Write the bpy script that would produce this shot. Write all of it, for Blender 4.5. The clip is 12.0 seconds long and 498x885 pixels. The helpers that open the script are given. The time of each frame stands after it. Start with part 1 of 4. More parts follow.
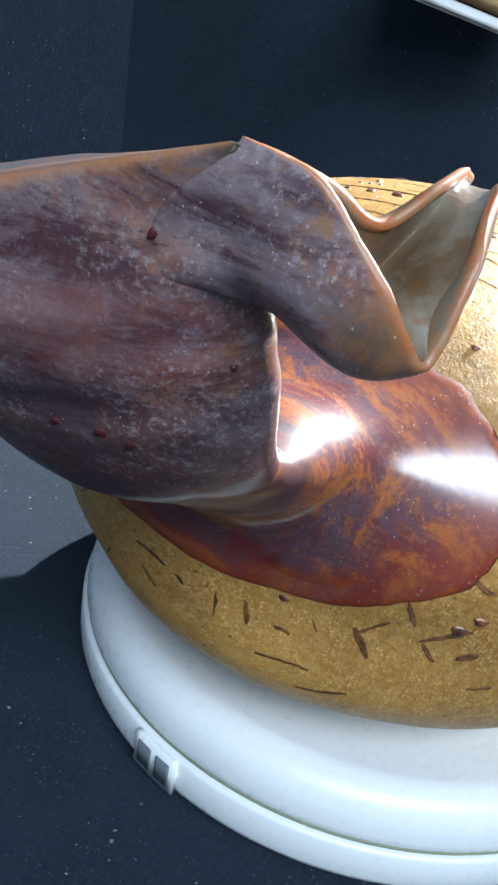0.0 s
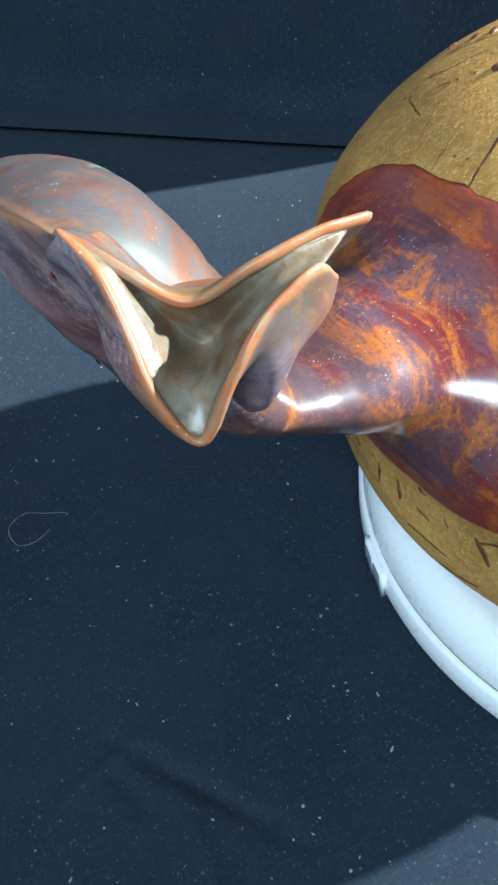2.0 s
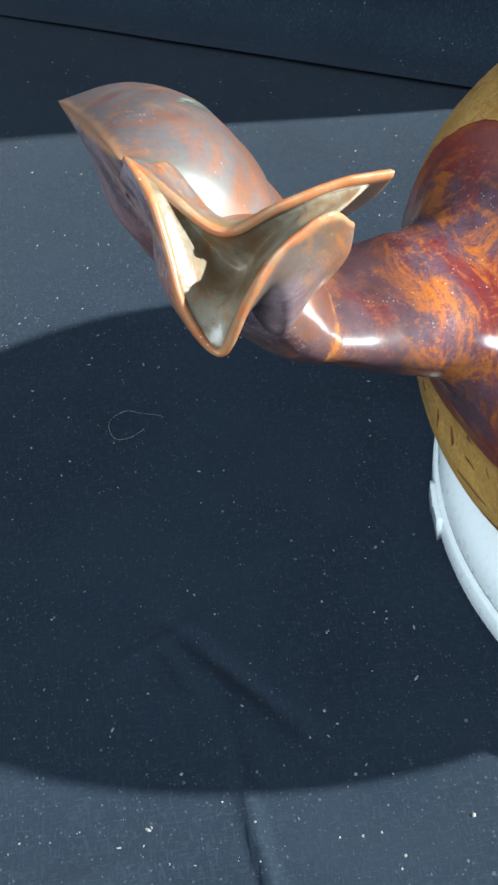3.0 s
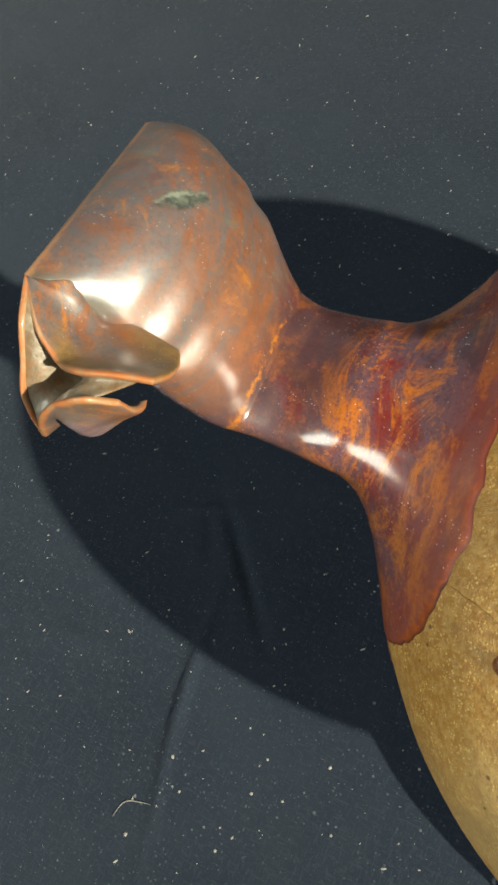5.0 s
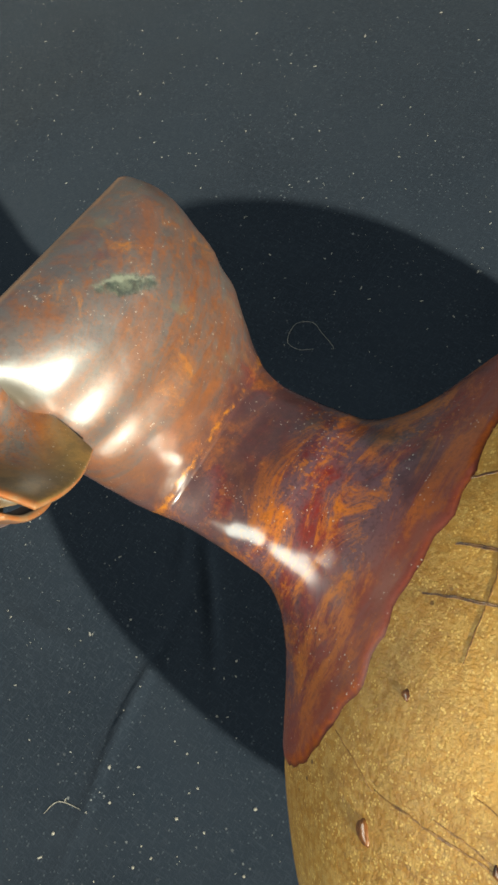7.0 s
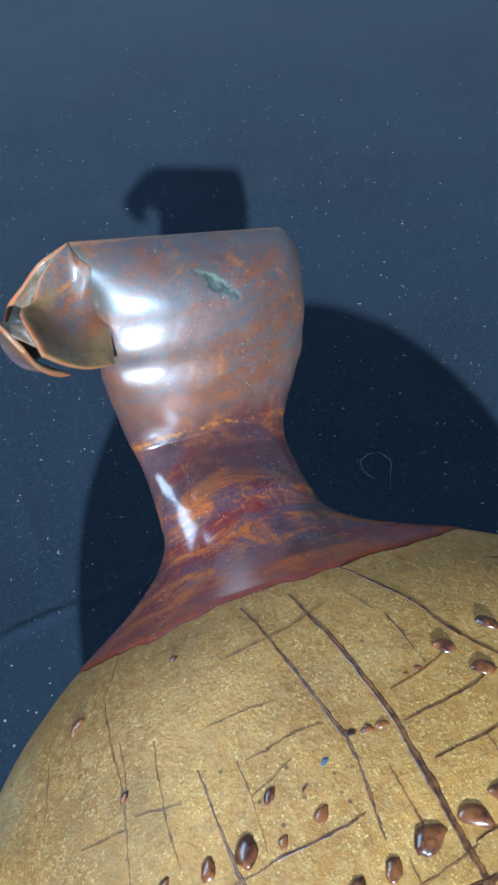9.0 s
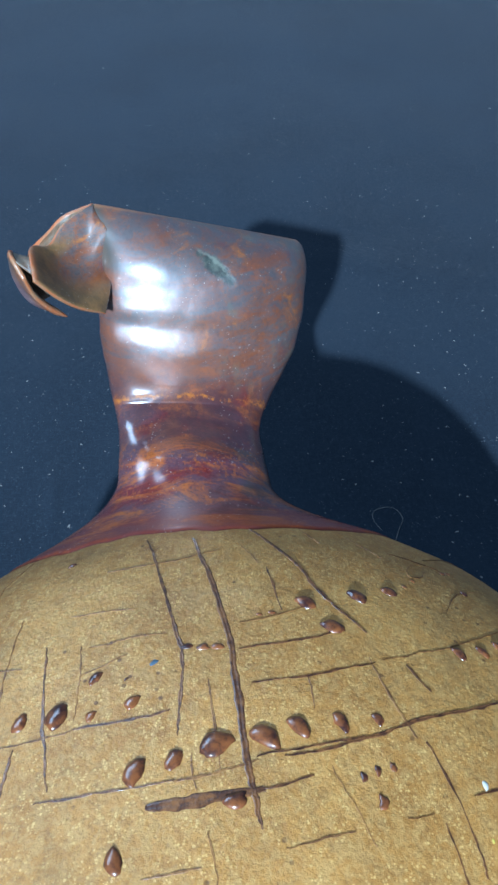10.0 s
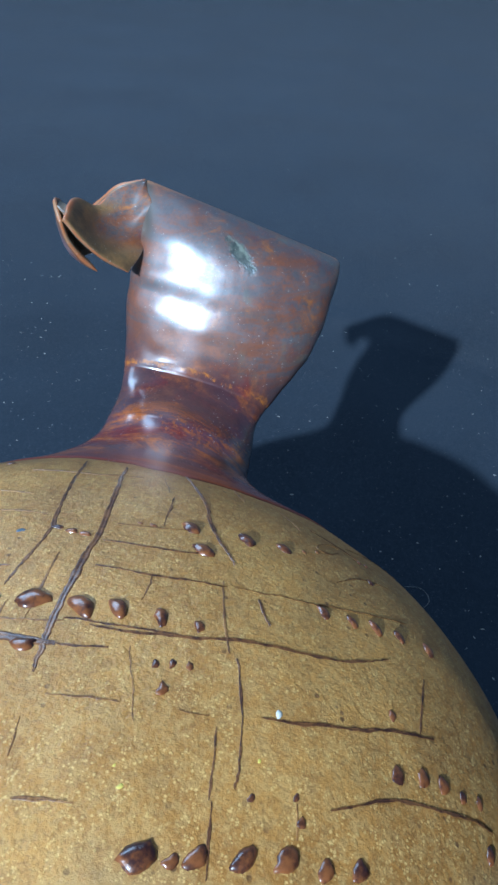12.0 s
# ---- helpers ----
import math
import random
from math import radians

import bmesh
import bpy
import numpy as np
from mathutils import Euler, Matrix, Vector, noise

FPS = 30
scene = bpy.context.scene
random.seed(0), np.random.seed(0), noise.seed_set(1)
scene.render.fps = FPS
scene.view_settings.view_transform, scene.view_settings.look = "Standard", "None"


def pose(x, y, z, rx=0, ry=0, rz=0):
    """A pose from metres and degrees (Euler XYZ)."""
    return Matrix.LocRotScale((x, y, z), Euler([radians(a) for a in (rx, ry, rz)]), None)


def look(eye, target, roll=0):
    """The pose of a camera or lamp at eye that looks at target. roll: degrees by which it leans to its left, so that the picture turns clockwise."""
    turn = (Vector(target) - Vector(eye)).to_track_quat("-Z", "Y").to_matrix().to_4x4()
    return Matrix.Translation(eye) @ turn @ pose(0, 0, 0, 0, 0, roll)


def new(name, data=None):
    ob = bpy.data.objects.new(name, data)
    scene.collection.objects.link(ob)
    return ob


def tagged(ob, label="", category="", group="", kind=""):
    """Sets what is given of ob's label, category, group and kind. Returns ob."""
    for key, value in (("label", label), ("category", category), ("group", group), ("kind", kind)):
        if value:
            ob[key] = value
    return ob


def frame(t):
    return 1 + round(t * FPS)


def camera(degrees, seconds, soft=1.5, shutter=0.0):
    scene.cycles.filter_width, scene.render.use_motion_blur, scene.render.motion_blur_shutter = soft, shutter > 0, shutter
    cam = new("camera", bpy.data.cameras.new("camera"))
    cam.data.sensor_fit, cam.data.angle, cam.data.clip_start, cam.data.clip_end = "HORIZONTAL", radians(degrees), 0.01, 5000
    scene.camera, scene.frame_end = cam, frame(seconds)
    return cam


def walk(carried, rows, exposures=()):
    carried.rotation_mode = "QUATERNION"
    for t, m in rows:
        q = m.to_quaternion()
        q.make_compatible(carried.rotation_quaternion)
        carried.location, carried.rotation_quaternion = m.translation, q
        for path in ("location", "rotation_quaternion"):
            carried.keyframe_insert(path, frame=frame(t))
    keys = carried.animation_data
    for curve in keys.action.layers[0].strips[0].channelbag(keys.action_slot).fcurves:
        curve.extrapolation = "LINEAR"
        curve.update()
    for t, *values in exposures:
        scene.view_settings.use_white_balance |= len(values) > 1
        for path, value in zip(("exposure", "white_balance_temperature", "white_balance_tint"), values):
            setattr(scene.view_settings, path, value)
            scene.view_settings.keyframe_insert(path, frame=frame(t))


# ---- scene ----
# A glazed clay vessel with a flared, pinched spout on a white turntable, on dark cloth in sunlight.
cam = camera(33.726, 12.0, soft=2.8)
walk(cam, [
    (0.0, pose(0.19422, 0.06953, 0.15966, 61.443, -9.410, 125.310)),
    (0.5, pose(0.15288, 0.07154, 0.16509, 53.602, -5.446, 140.592)),
    (1.0, pose(0.13284, 0.06078, 0.16699, 46.480, 0.415, 150.625)),
    (1.5, pose(0.13267, 0.08156, 0.18089, 41.673, 4.057, 153.838)),
    (2.0, pose(0.13574, 0.10014, 0.19548, 39.916, 6.257, 158.303)),
    (2.5, pose(0.13043, 0.11503, 0.19870, 38.321, 7.342, 163.968)),
    (2.7, pose(0.12974, 0.11604, 0.20103, 38.023, 7.400, 166.330)),
    (4.3, pose(0.06072, 0.09652, 0.23406, 28.791, 13.101, 195.297)),
    (4.5, pose(0.05057, 0.09505, 0.24345, 28.712, 13.373, 198.734)),
    (5.0, pose(0.04175, 0.07679, 0.23955, 27.325, 15.380, 205.237)),
    (5.5, pose(0.05215, 0.05444, 0.23281, 24.967, 16.221, 207.835)),
    (6.0, pose(0.05510, 0.04946, 0.23727, 22.651, 17.783, 208.863)),
    (6.5, pose(0.04152, 0.04014, 0.23869, 24.136, 16.947, 210.409)),
    (6.7, pose(0.03870, 0.03943, 0.23927, 24.429, 16.149, 211.591)),
    (8.3, pose(0.00225, 0.03851, 0.25580, 33.808, 7.207, 237.341)),
    (8.5, pose(-0.00182, 0.03576, 0.25401, 35.653, 5.798, 241.733)),
    (9.0, pose(-0.01530, 0.03071, 0.25319, 39.553, 2.878, 251.862)),
    (9.5, pose(-0.03362, 0.01974, 0.24778, 43.129, 0.757, 260.202)),
    (10.0, pose(-0.04996, 0.00147, 0.24442, 46.077, -0.251, 266.584)),
    (10.5, pose(-0.05991, -0.01446, 0.23669, 49.024, -1.461, 271.642)),
    (11.0, pose(-0.06604, -0.02750, 0.22974, 51.219, -2.305, 275.802)),
    (11.5, pose(-0.06974, -0.03444, 0.22678, 53.085, -3.220, 279.695)),
    (12.0, pose(-0.07192, -0.04391, 0.21983, 54.506, -3.926, 283.340)),
], exposures=[
    (0.0, 2.05, 5600, 6), (0.6, 2.0, 5400, 2), (1.2, 2.0, 5250, -2), (2.7, 2.0, 5500, 0), (4.3, 1.4, 7700, 2), (6.7, 1.15, 7700, -2), (8.3, 1.0, 5150, -1), (10.0, 0.87, 4450, 1), (12.0, 0.67, 4470, 2),
])

# ---- world and sun ----
SUN_AZ, SUN_EL = 167.0, 29.0
world = bpy.data.worlds.new("sky")
scene.world = world
world.use_nodes = True
wn = world.node_tree
sky = wn.nodes.new("ShaderNodeTexSky")
sky.sky_type = "NISHITA"
sky.sun_disc = False
sky.sun_elevation = radians(SUN_EL)
sky.sun_rotation = radians(90 - SUN_AZ)
wn.links.new(sky.outputs[0], wn.nodes["Background"].inputs[0])
wn.nodes["Background"].inputs[1].default_value = 0.016
sun_data = bpy.data.lights.new("sun", "SUN")
sun_data.energy, sun_data.angle, sun_data.color = 4.0, radians(1.2), (1.0, 0.95, 0.87)
sun = new("sun", sun_data)
sun.matrix_world = look((0, 0, 0), (-math.cos(radians(SUN_AZ)) * math.cos(radians(SUN_EL)), -math.sin(radians(SUN_AZ)) * math.cos(radians(SUN_EL)), -math.sin(radians(SUN_EL))))
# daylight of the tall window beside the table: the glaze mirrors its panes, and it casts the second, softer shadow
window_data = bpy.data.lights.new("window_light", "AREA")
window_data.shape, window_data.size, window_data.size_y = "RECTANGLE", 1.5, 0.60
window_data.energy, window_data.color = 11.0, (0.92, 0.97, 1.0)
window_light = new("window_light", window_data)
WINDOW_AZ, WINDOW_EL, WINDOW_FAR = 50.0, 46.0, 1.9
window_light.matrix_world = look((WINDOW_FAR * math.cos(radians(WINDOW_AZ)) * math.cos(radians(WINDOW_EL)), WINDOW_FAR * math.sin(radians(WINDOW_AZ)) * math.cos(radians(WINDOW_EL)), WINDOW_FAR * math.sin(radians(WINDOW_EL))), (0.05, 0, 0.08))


# ---- materials ----
class Nodes:
    """A short way to write a node material."""

    def __init__(self, name):
        self.material = bpy.data.materials.new(name)
        self.material.use_nodes = True
        self.tree = self.material.node_tree
        self.shader = self.tree.nodes["Principled BSDF"]
        self.coord = self.tree.nodes.new("ShaderNodeTexCoord").outputs["Object"]

    def put(self, socket, value):
        if isinstance(value, bpy.types.NodeSocket):
            self.tree.links.new(value, socket)
        elif isinstance(value, tuple) and len(value) == 3 and socket.type == "RGBA":
            socket.default_value = (*value, 1)
        else:
            socket.default_value = value

    def set(self, **values):
        for key, value in values.items():
            self.put(self.shader.inputs[key.replace("_", " ")], value)

    def noise(self, scale, detail=4.0, rough=0.55, warp=0.0, vector=None):
        n = self.tree.nodes.new("ShaderNodeTexNoise")
        self.put(n.inputs["Vector"], vector or self.coord)
        n.inputs["Scale"].default_value, n.inputs["Detail"].default_value = scale, detail
        n.inputs["Roughness"].default_value, n.inputs["Distortion"].default_value = rough, warp
        return n.outputs["Fac"]

    def cells(self, scale, feature="F1"):
        n = self.tree.nodes.new("ShaderNodeTexVoronoi")
        n.feature = feature
        self.put(n.inputs["Vector"], self.coord)
        n.inputs["Scale"].default_value = scale
        return n.outputs["Distance"]

    def specks(self, scale, radius, share):
        """Irregular dots: in a share of the cells one dot each, of its own size."""
        n = self.tree.nodes.new("ShaderNodeTexVoronoi")
        self.put(n.inputs["Vector"], self.coord)
        n.inputs["Scale"].default_value = scale
        split = self.tree.nodes.new("ShaderNodeSeparateColor")
        self.put(split.inputs[0], n.outputs["Color"])
        size = self.math("MULTIPLY", self.math("SUBTRACT", split.outputs[0], 1 - share), radius / share)
        ragged = self.math("ADD", n.outputs["Distance"], self.math("MULTIPLY", self.math("SUBTRACT", self.noise(scale * 3, 2), 0.5), radius * 1.2))
        return self.ramp(self.math("SUBTRACT", size, ragged), 0.0, 0.06)

    def stretched(self, sx, sy, sz):
        n = self.tree.nodes.new("ShaderNodeMapping")
        self.put(n.inputs["Vector"], self.coord)
        n.inputs["Scale"].default_value = (sx, sy, sz)
        return n.outputs[0]

    def vector(self, a, b, c=0.0):
        n = self.tree.nodes.new("ShaderNodeCombineXYZ")
        for socket, value in zip(n.inputs, (a, b, c)):
            self.put(socket, value)
        return n.outputs[0]

    def ramp(self, value, low, high, a=0.0, b=1.0):
        n = self.tree.nodes.new("ShaderNodeMapRange")
        n.interpolation_type = "SMOOTHSTEP"
        self.put(n.inputs["Value"], value)
        for k, v in (("From Min", low), ("From Max", high), ("To Min", a), ("To Max", b)):
            n.inputs[k].default_value = v
        return n.outputs["Result"]

    def math(self, op, a, b=0.0):
        n = self.tree.nodes.new("ShaderNodeMath")
        n.operation = op
        self.put(n.inputs[0], a)
        self.put(n.inputs[1], b)
        return n.outputs[0]

    def mix(self, fac, a, b):
        n = self.tree.nodes.new("ShaderNodeMix")
        n.data_type = "RGBA"
        self.put(n.inputs[0], fac)
        self.put(n.inputs[6], a)
        self.put(n.inputs[7], b)
        return n.outputs[2]

    def attribute(self, name):
        n = self.tree.nodes.new("ShaderNodeAttribute")
        n.attribute_name = name
        return n.outputs["Fac"]

    def axes(self):
        n = self.tree.nodes.new("ShaderNodeSeparateXYZ")
        self.put(n.inputs[0], self.coord)
        return n.outputs[0], n.outputs[1], n.outputs[2]

    def bump(self, height, strength, distance):
        n = self.tree.nodes.new("ShaderNodeBump")
        n.inputs["Strength"].default_value, n.inputs["Distance"].default_value = strength, distance
        self.put(n.inputs["Height"], height)
        self.put(self.shader.inputs["Normal"], n.outputs[0])


def glaze_colour(m):
    """Oxblood glaze with a blue-grey bloom, rust-orange speckle drawn round the neck, and darker pools."""
    ring = m.stretched(1.0, 0.38, 0.45)
    red = m.mix(m.noise(210, 6, 0.7, 0.5, ring), (0.055, 0.009, 0.011), (0.235, 0.023, 0.013))
    bloom = m.ramp(m.noise(70, 6, 0.66, 0.8, ring), 0.41, 0.58)
    colour = m.mix(m.math("MULTIPLY", bloom, 0.86), red, (0.098, 0.058, 0.074))
    streak = m.noise(105, 9, 0.78, 0.7, ring)
    colour = m.mix(m.ramp(streak, 0.475, 0.60, 0.0, 0.9), colour, (0.42, 0.120, 0.008))
    speckle = m.math("MULTIPLY", m.ramp(m.noise(850, 3, 0.6), 0.54, 0.64), m.ramp(m.noise(60, 3), 0.45, 0.60))
    colour = m.mix(m.math("MULTIPLY", speckle, 0.7), colour, (0.36, 0.110, 0.012))
    pool = m.ramp(m.noise(80, 4), 0.58, 0.72)
    colour = m.mix(m.math("MULTIPLY", pool, 0.7), colour, (0.030, 0.013, 0.018))
    return m.mix(m.ramp(m.noise(1300, 2), 0.50, 0.34, 0.0, 0.32), colour, (0.020, 0.012, 0.014))


def clay_colour(m):
    grain = m.noise(1500, 3, 0.7)
    coarse = m.noise(620, 4, 0.7)
    broad = m.noise(26, 4, 0.6)
    colour = m.mix(m.ramp(broad, 0.35, 0.65), (0.330, 0.158, 0.030), (0.520, 0.275, 0.060))
    colour = m.mix(m.ramp(coarse, 0.42, 0.60, 0.0, 0.42), colour, (0.54, 0.36, 0.12))
    colour = m.mix(m.ramp(grain, 0.48, 0.32, 0.0, 0.45), colour, (0.21, 0.104, 0.026))
    colour = m.mix(m.ramp(m.noise(420, 6, 0.8), 0.50, 0.38, 0.0, 0.32), colour, (0.21, 0.10, 0.030))
    bloom = m.ramp(m.noise(17, 3, 0.5), 0.56, 0.70, 0.0, 0.40)
    colour = m.mix(bloom, colour, (0.52, 0.39, 0.20))
    shade = m.ramp(m.noise(85, 5, 0.7), 0.54, 0.66, 0.0, 0.35)
    colour = m.mix(shade, colour, (0.27, 0.145, 0.040))
    # sparkle of the grain, painted into the colour as bright golden specks
    glint = m.math("MULTIPLY", m.specks(2300, 0.62, 0.6), m.ramp(m.noise(260, 3), 0.36, 0.56))
    colour = m.mix(m.math("MULTIPLY", glint, 0.60), colour, (0.78, 0.54, 0.18))
    stain = m.ramp(m.noise(34, 6, 0.68), 0.52, 0.68, 0.0, 0.42)
    colour = m.mix(stain, colour, (0.18, 0.108, 0.036))
    pit = m.ramp(m.cells(330), 0.10, 0.17, 1.0, 0.0)
    return m.mix(m.math("MULTIPLY", m.math("MULTIPLY", pit, m.ramp(m.noise(60, 2), 0.50, 0.60)), 0.8), colour, (0.10, 0.045, 0.02)), grain


def body_material():
    m = Nodes("clay with glazed shoulder")
    x, y, z = m.axes()
    wobble = m.math("MULTIPLY", m.math("SUBTRACT", m.noise(55, 3, 0.5), 0.5), 0.30)
    dy = m.math("DIVIDE", m.math("SUBTRACT", y, 0.004), 0.040)
    dz = m.math("DIVIDE", m.math("SUBTRACT", z, 0.0864), 0.0204)
    far = m.math("ADD", m.math("MULTIPLY", dy, dy), m.math("MULTIPLY", dz, dz))
    far = m.math("ADD", m.math("SQRT", far), wobble)
    far = m.math("ADD", far, m.ramp(x, 0.0, 0.03, 5.0, 0.0))
    glazed = m.ramp(far, 0.985, 1.0, 1.0, 0.0)
    line = m.math("MULTIPLY", m.ramp(far, 0.93, 0.985), m.ramp(far, 1.0, 1.03, 1.0, 0.0))
    clay, grain = clay_colour(m)
    glaze = m.mix(m.ramp(far, 0.72, 0.95, 0.0, 0.75), glaze_colour(m), m.mix(m.noise(110, 4), (0.19, 0.016, 0.011), (0.33, 0.070, 0.010)))
    colour = m.mix(glazed, clay, glaze)
    colour = m.mix(m.math("MULTIPLY", line, 0.75), colour, (0.085, 0.022, 0.010))
    m.set(Base_Color=colour, Roughness=m.ramp(glazed, 0, 1, 0.42, 0.30), Coat_Weight=m.math("MULTIPLY", glazed, 0.7), Coat_Roughness=0.15)
    m.shader.inputs["Specular IOR Level"].default_value = 0.5
    lumps = m.math("ADD", grain, m.math("MULTIPLY", m.noise(520, 5, 0.72), 1.5))
    lumps = m.math("ADD", lumps, m.math("MULTIPLY", m.noise(150, 4, 0.6), 1.6))
    height = m.math("ADD", m.math("MULTIPLY", lumps, m.ramp(glazed, 0, 1, 1.0, 0.04)), m.math("MULTIPLY", glazed, 0.25))
    m.bump(height, 0.42, 0.00045)
    return m.material


def fan_colour(m):
    """Thin grey-lilac glaze over rust-coloured clay, broken along the throwing ribs."""
    x, y, z = m.axes()
    bands = m.vector(m.math("MULTIPLY", z, 270.0), m.math("MULTIPLY", y, 55.0), m.math("MULTIPLY", x, 60.0))
    pale = m.mix(m.noise(48, 6, 0.65, 0.8), (0.064, 0.055, 0.057), (0.140, 0.126, 0.122))
    rust = m.math("ADD", m.noise(1.0, 9, 0.80, 0.5, bands), m.ramp(x, 0.128, 0.108, -0.03, 0.05))
    pale = m.mix(m.ramp(rust, 0.42, 0.62, 0.0, 0.85), pale, (0.215, 0.062, 0.010))
    amber = m.ramp(m.noise(85, 9, 0.80, 0.8), 0.55, 0.67, 0.0, 0.85)
    pale = m.mix(amber, pale, (0.38, 0.135, 0.012))
    wine = m.ramp(m.noise(130, 6, 0.7), 0.56, 0.70, 0.0, 0.6)
    pale = m.mix(wine, pale, (0.13, 0.026, 0.024))
    pale = m.mix(m.ramp(m.noise(480, 7, 0.85), 0.50, 0.60, 0.0, 0.62), pale, (0.250, 0.078, 0.014))
    return m.mix(m.ramp(m.noise(1100, 4, 0.75), 0.52, 0.36, 0.0, 0.40), pale, (0.055, 0.038, 0.036))


def outer_skin(m):
    """The fan's outer face: wine-dark glaze with ochre patches under a film of dust."""
    level = m.stretched(0.45, 0.45, 1.3)
    violet = m.mix(m.ramp(m.noise(90, 8, 0.78, 0.5, level), 0.34, 0.66), (0.085, 0.044, 0.060), (0.330, 0.270, 0.290))
    colour = m.mix(m.ramp(m.noise(40, 4, 0.6), 0.3, 0.7, 0.45, 0.9), m.mix(0.22, glaze_colour(m), fan_colour(m)), violet)
    colour = m.mix(m.ramp(m.noise(85, 8, 0.78), 0.56, 0.65, 0.0, 0.7), colour, (0.30, 0.135, 0.040))
    colour = m.mix(m.ramp(m.noise(70, 8, 0.78, 0.5, level), 0.47, 0.57, 0.0, 0.88), colour, (0.052, 0.018, 0.026))
    # darker towards the fan's foot, with a red-brown band between
    depth = m.math("ADD", m.axes()[2], m.math("MULTIPLY", m.math("SUBTRACT", m.noise(110, 6, 0.7, 0.4, level), 0.5), 0.030))
    band = m.math("MULTIPLY", m.ramp(depth, 0.121, 0.125), m.ramp(depth, 0.127, 0.132, 1.0, 0.0))
    colour = m.mix(m.math("MULTIPLY", band, 0.55), colour, (0.150, 0.038, 0.030))
    colour = m.mix(m.ramp(depth, 0.123, 0.116, 0.0, 0.60), colour, (0.060, 0.034, 0.042))
    frost = m.math("MULTIPLY", m.ramp(m.noise(1000, 5, 0.8), 0.50, 0.66), m.ramp(m.noise(60, 3), 0.30, 0.58))
    return m.mix(m.math("MULTIPLY", frost, 0.55), colour, (0.42, 0.38, 0.40))


def silver(m, colour):
    """Fine silvery specks of dust fused into the glaze."""
    fine = m.math("MULTIPLY", m.specks(1700, 0.30, 0.35), m.ramp(m.noise(75, 4, 0.65), 0.42, 0.60))
    large = m.math("MULTIPLY", m.specks(760, 0.17, 0.14), m.ramp(m.noise(46, 3, 0.6), 0.44, 0.58))
    return m.mix(m.math("MULTIPLY", m.math("MAXIMUM", fine, m.math("MULTIPLY", large, 0.8)), 0.62), colour, (0.56, 0.53, 0.49))


SEAM = 0.427
SCAR_U, SCAR_C = 0.830, 0.064  # middle of the scar, then its long and short axes
SCAR_LU, SCAR_LC, SCAR_WU, SCAR_WC = -5.16, -4.34, 45.44, -7.00


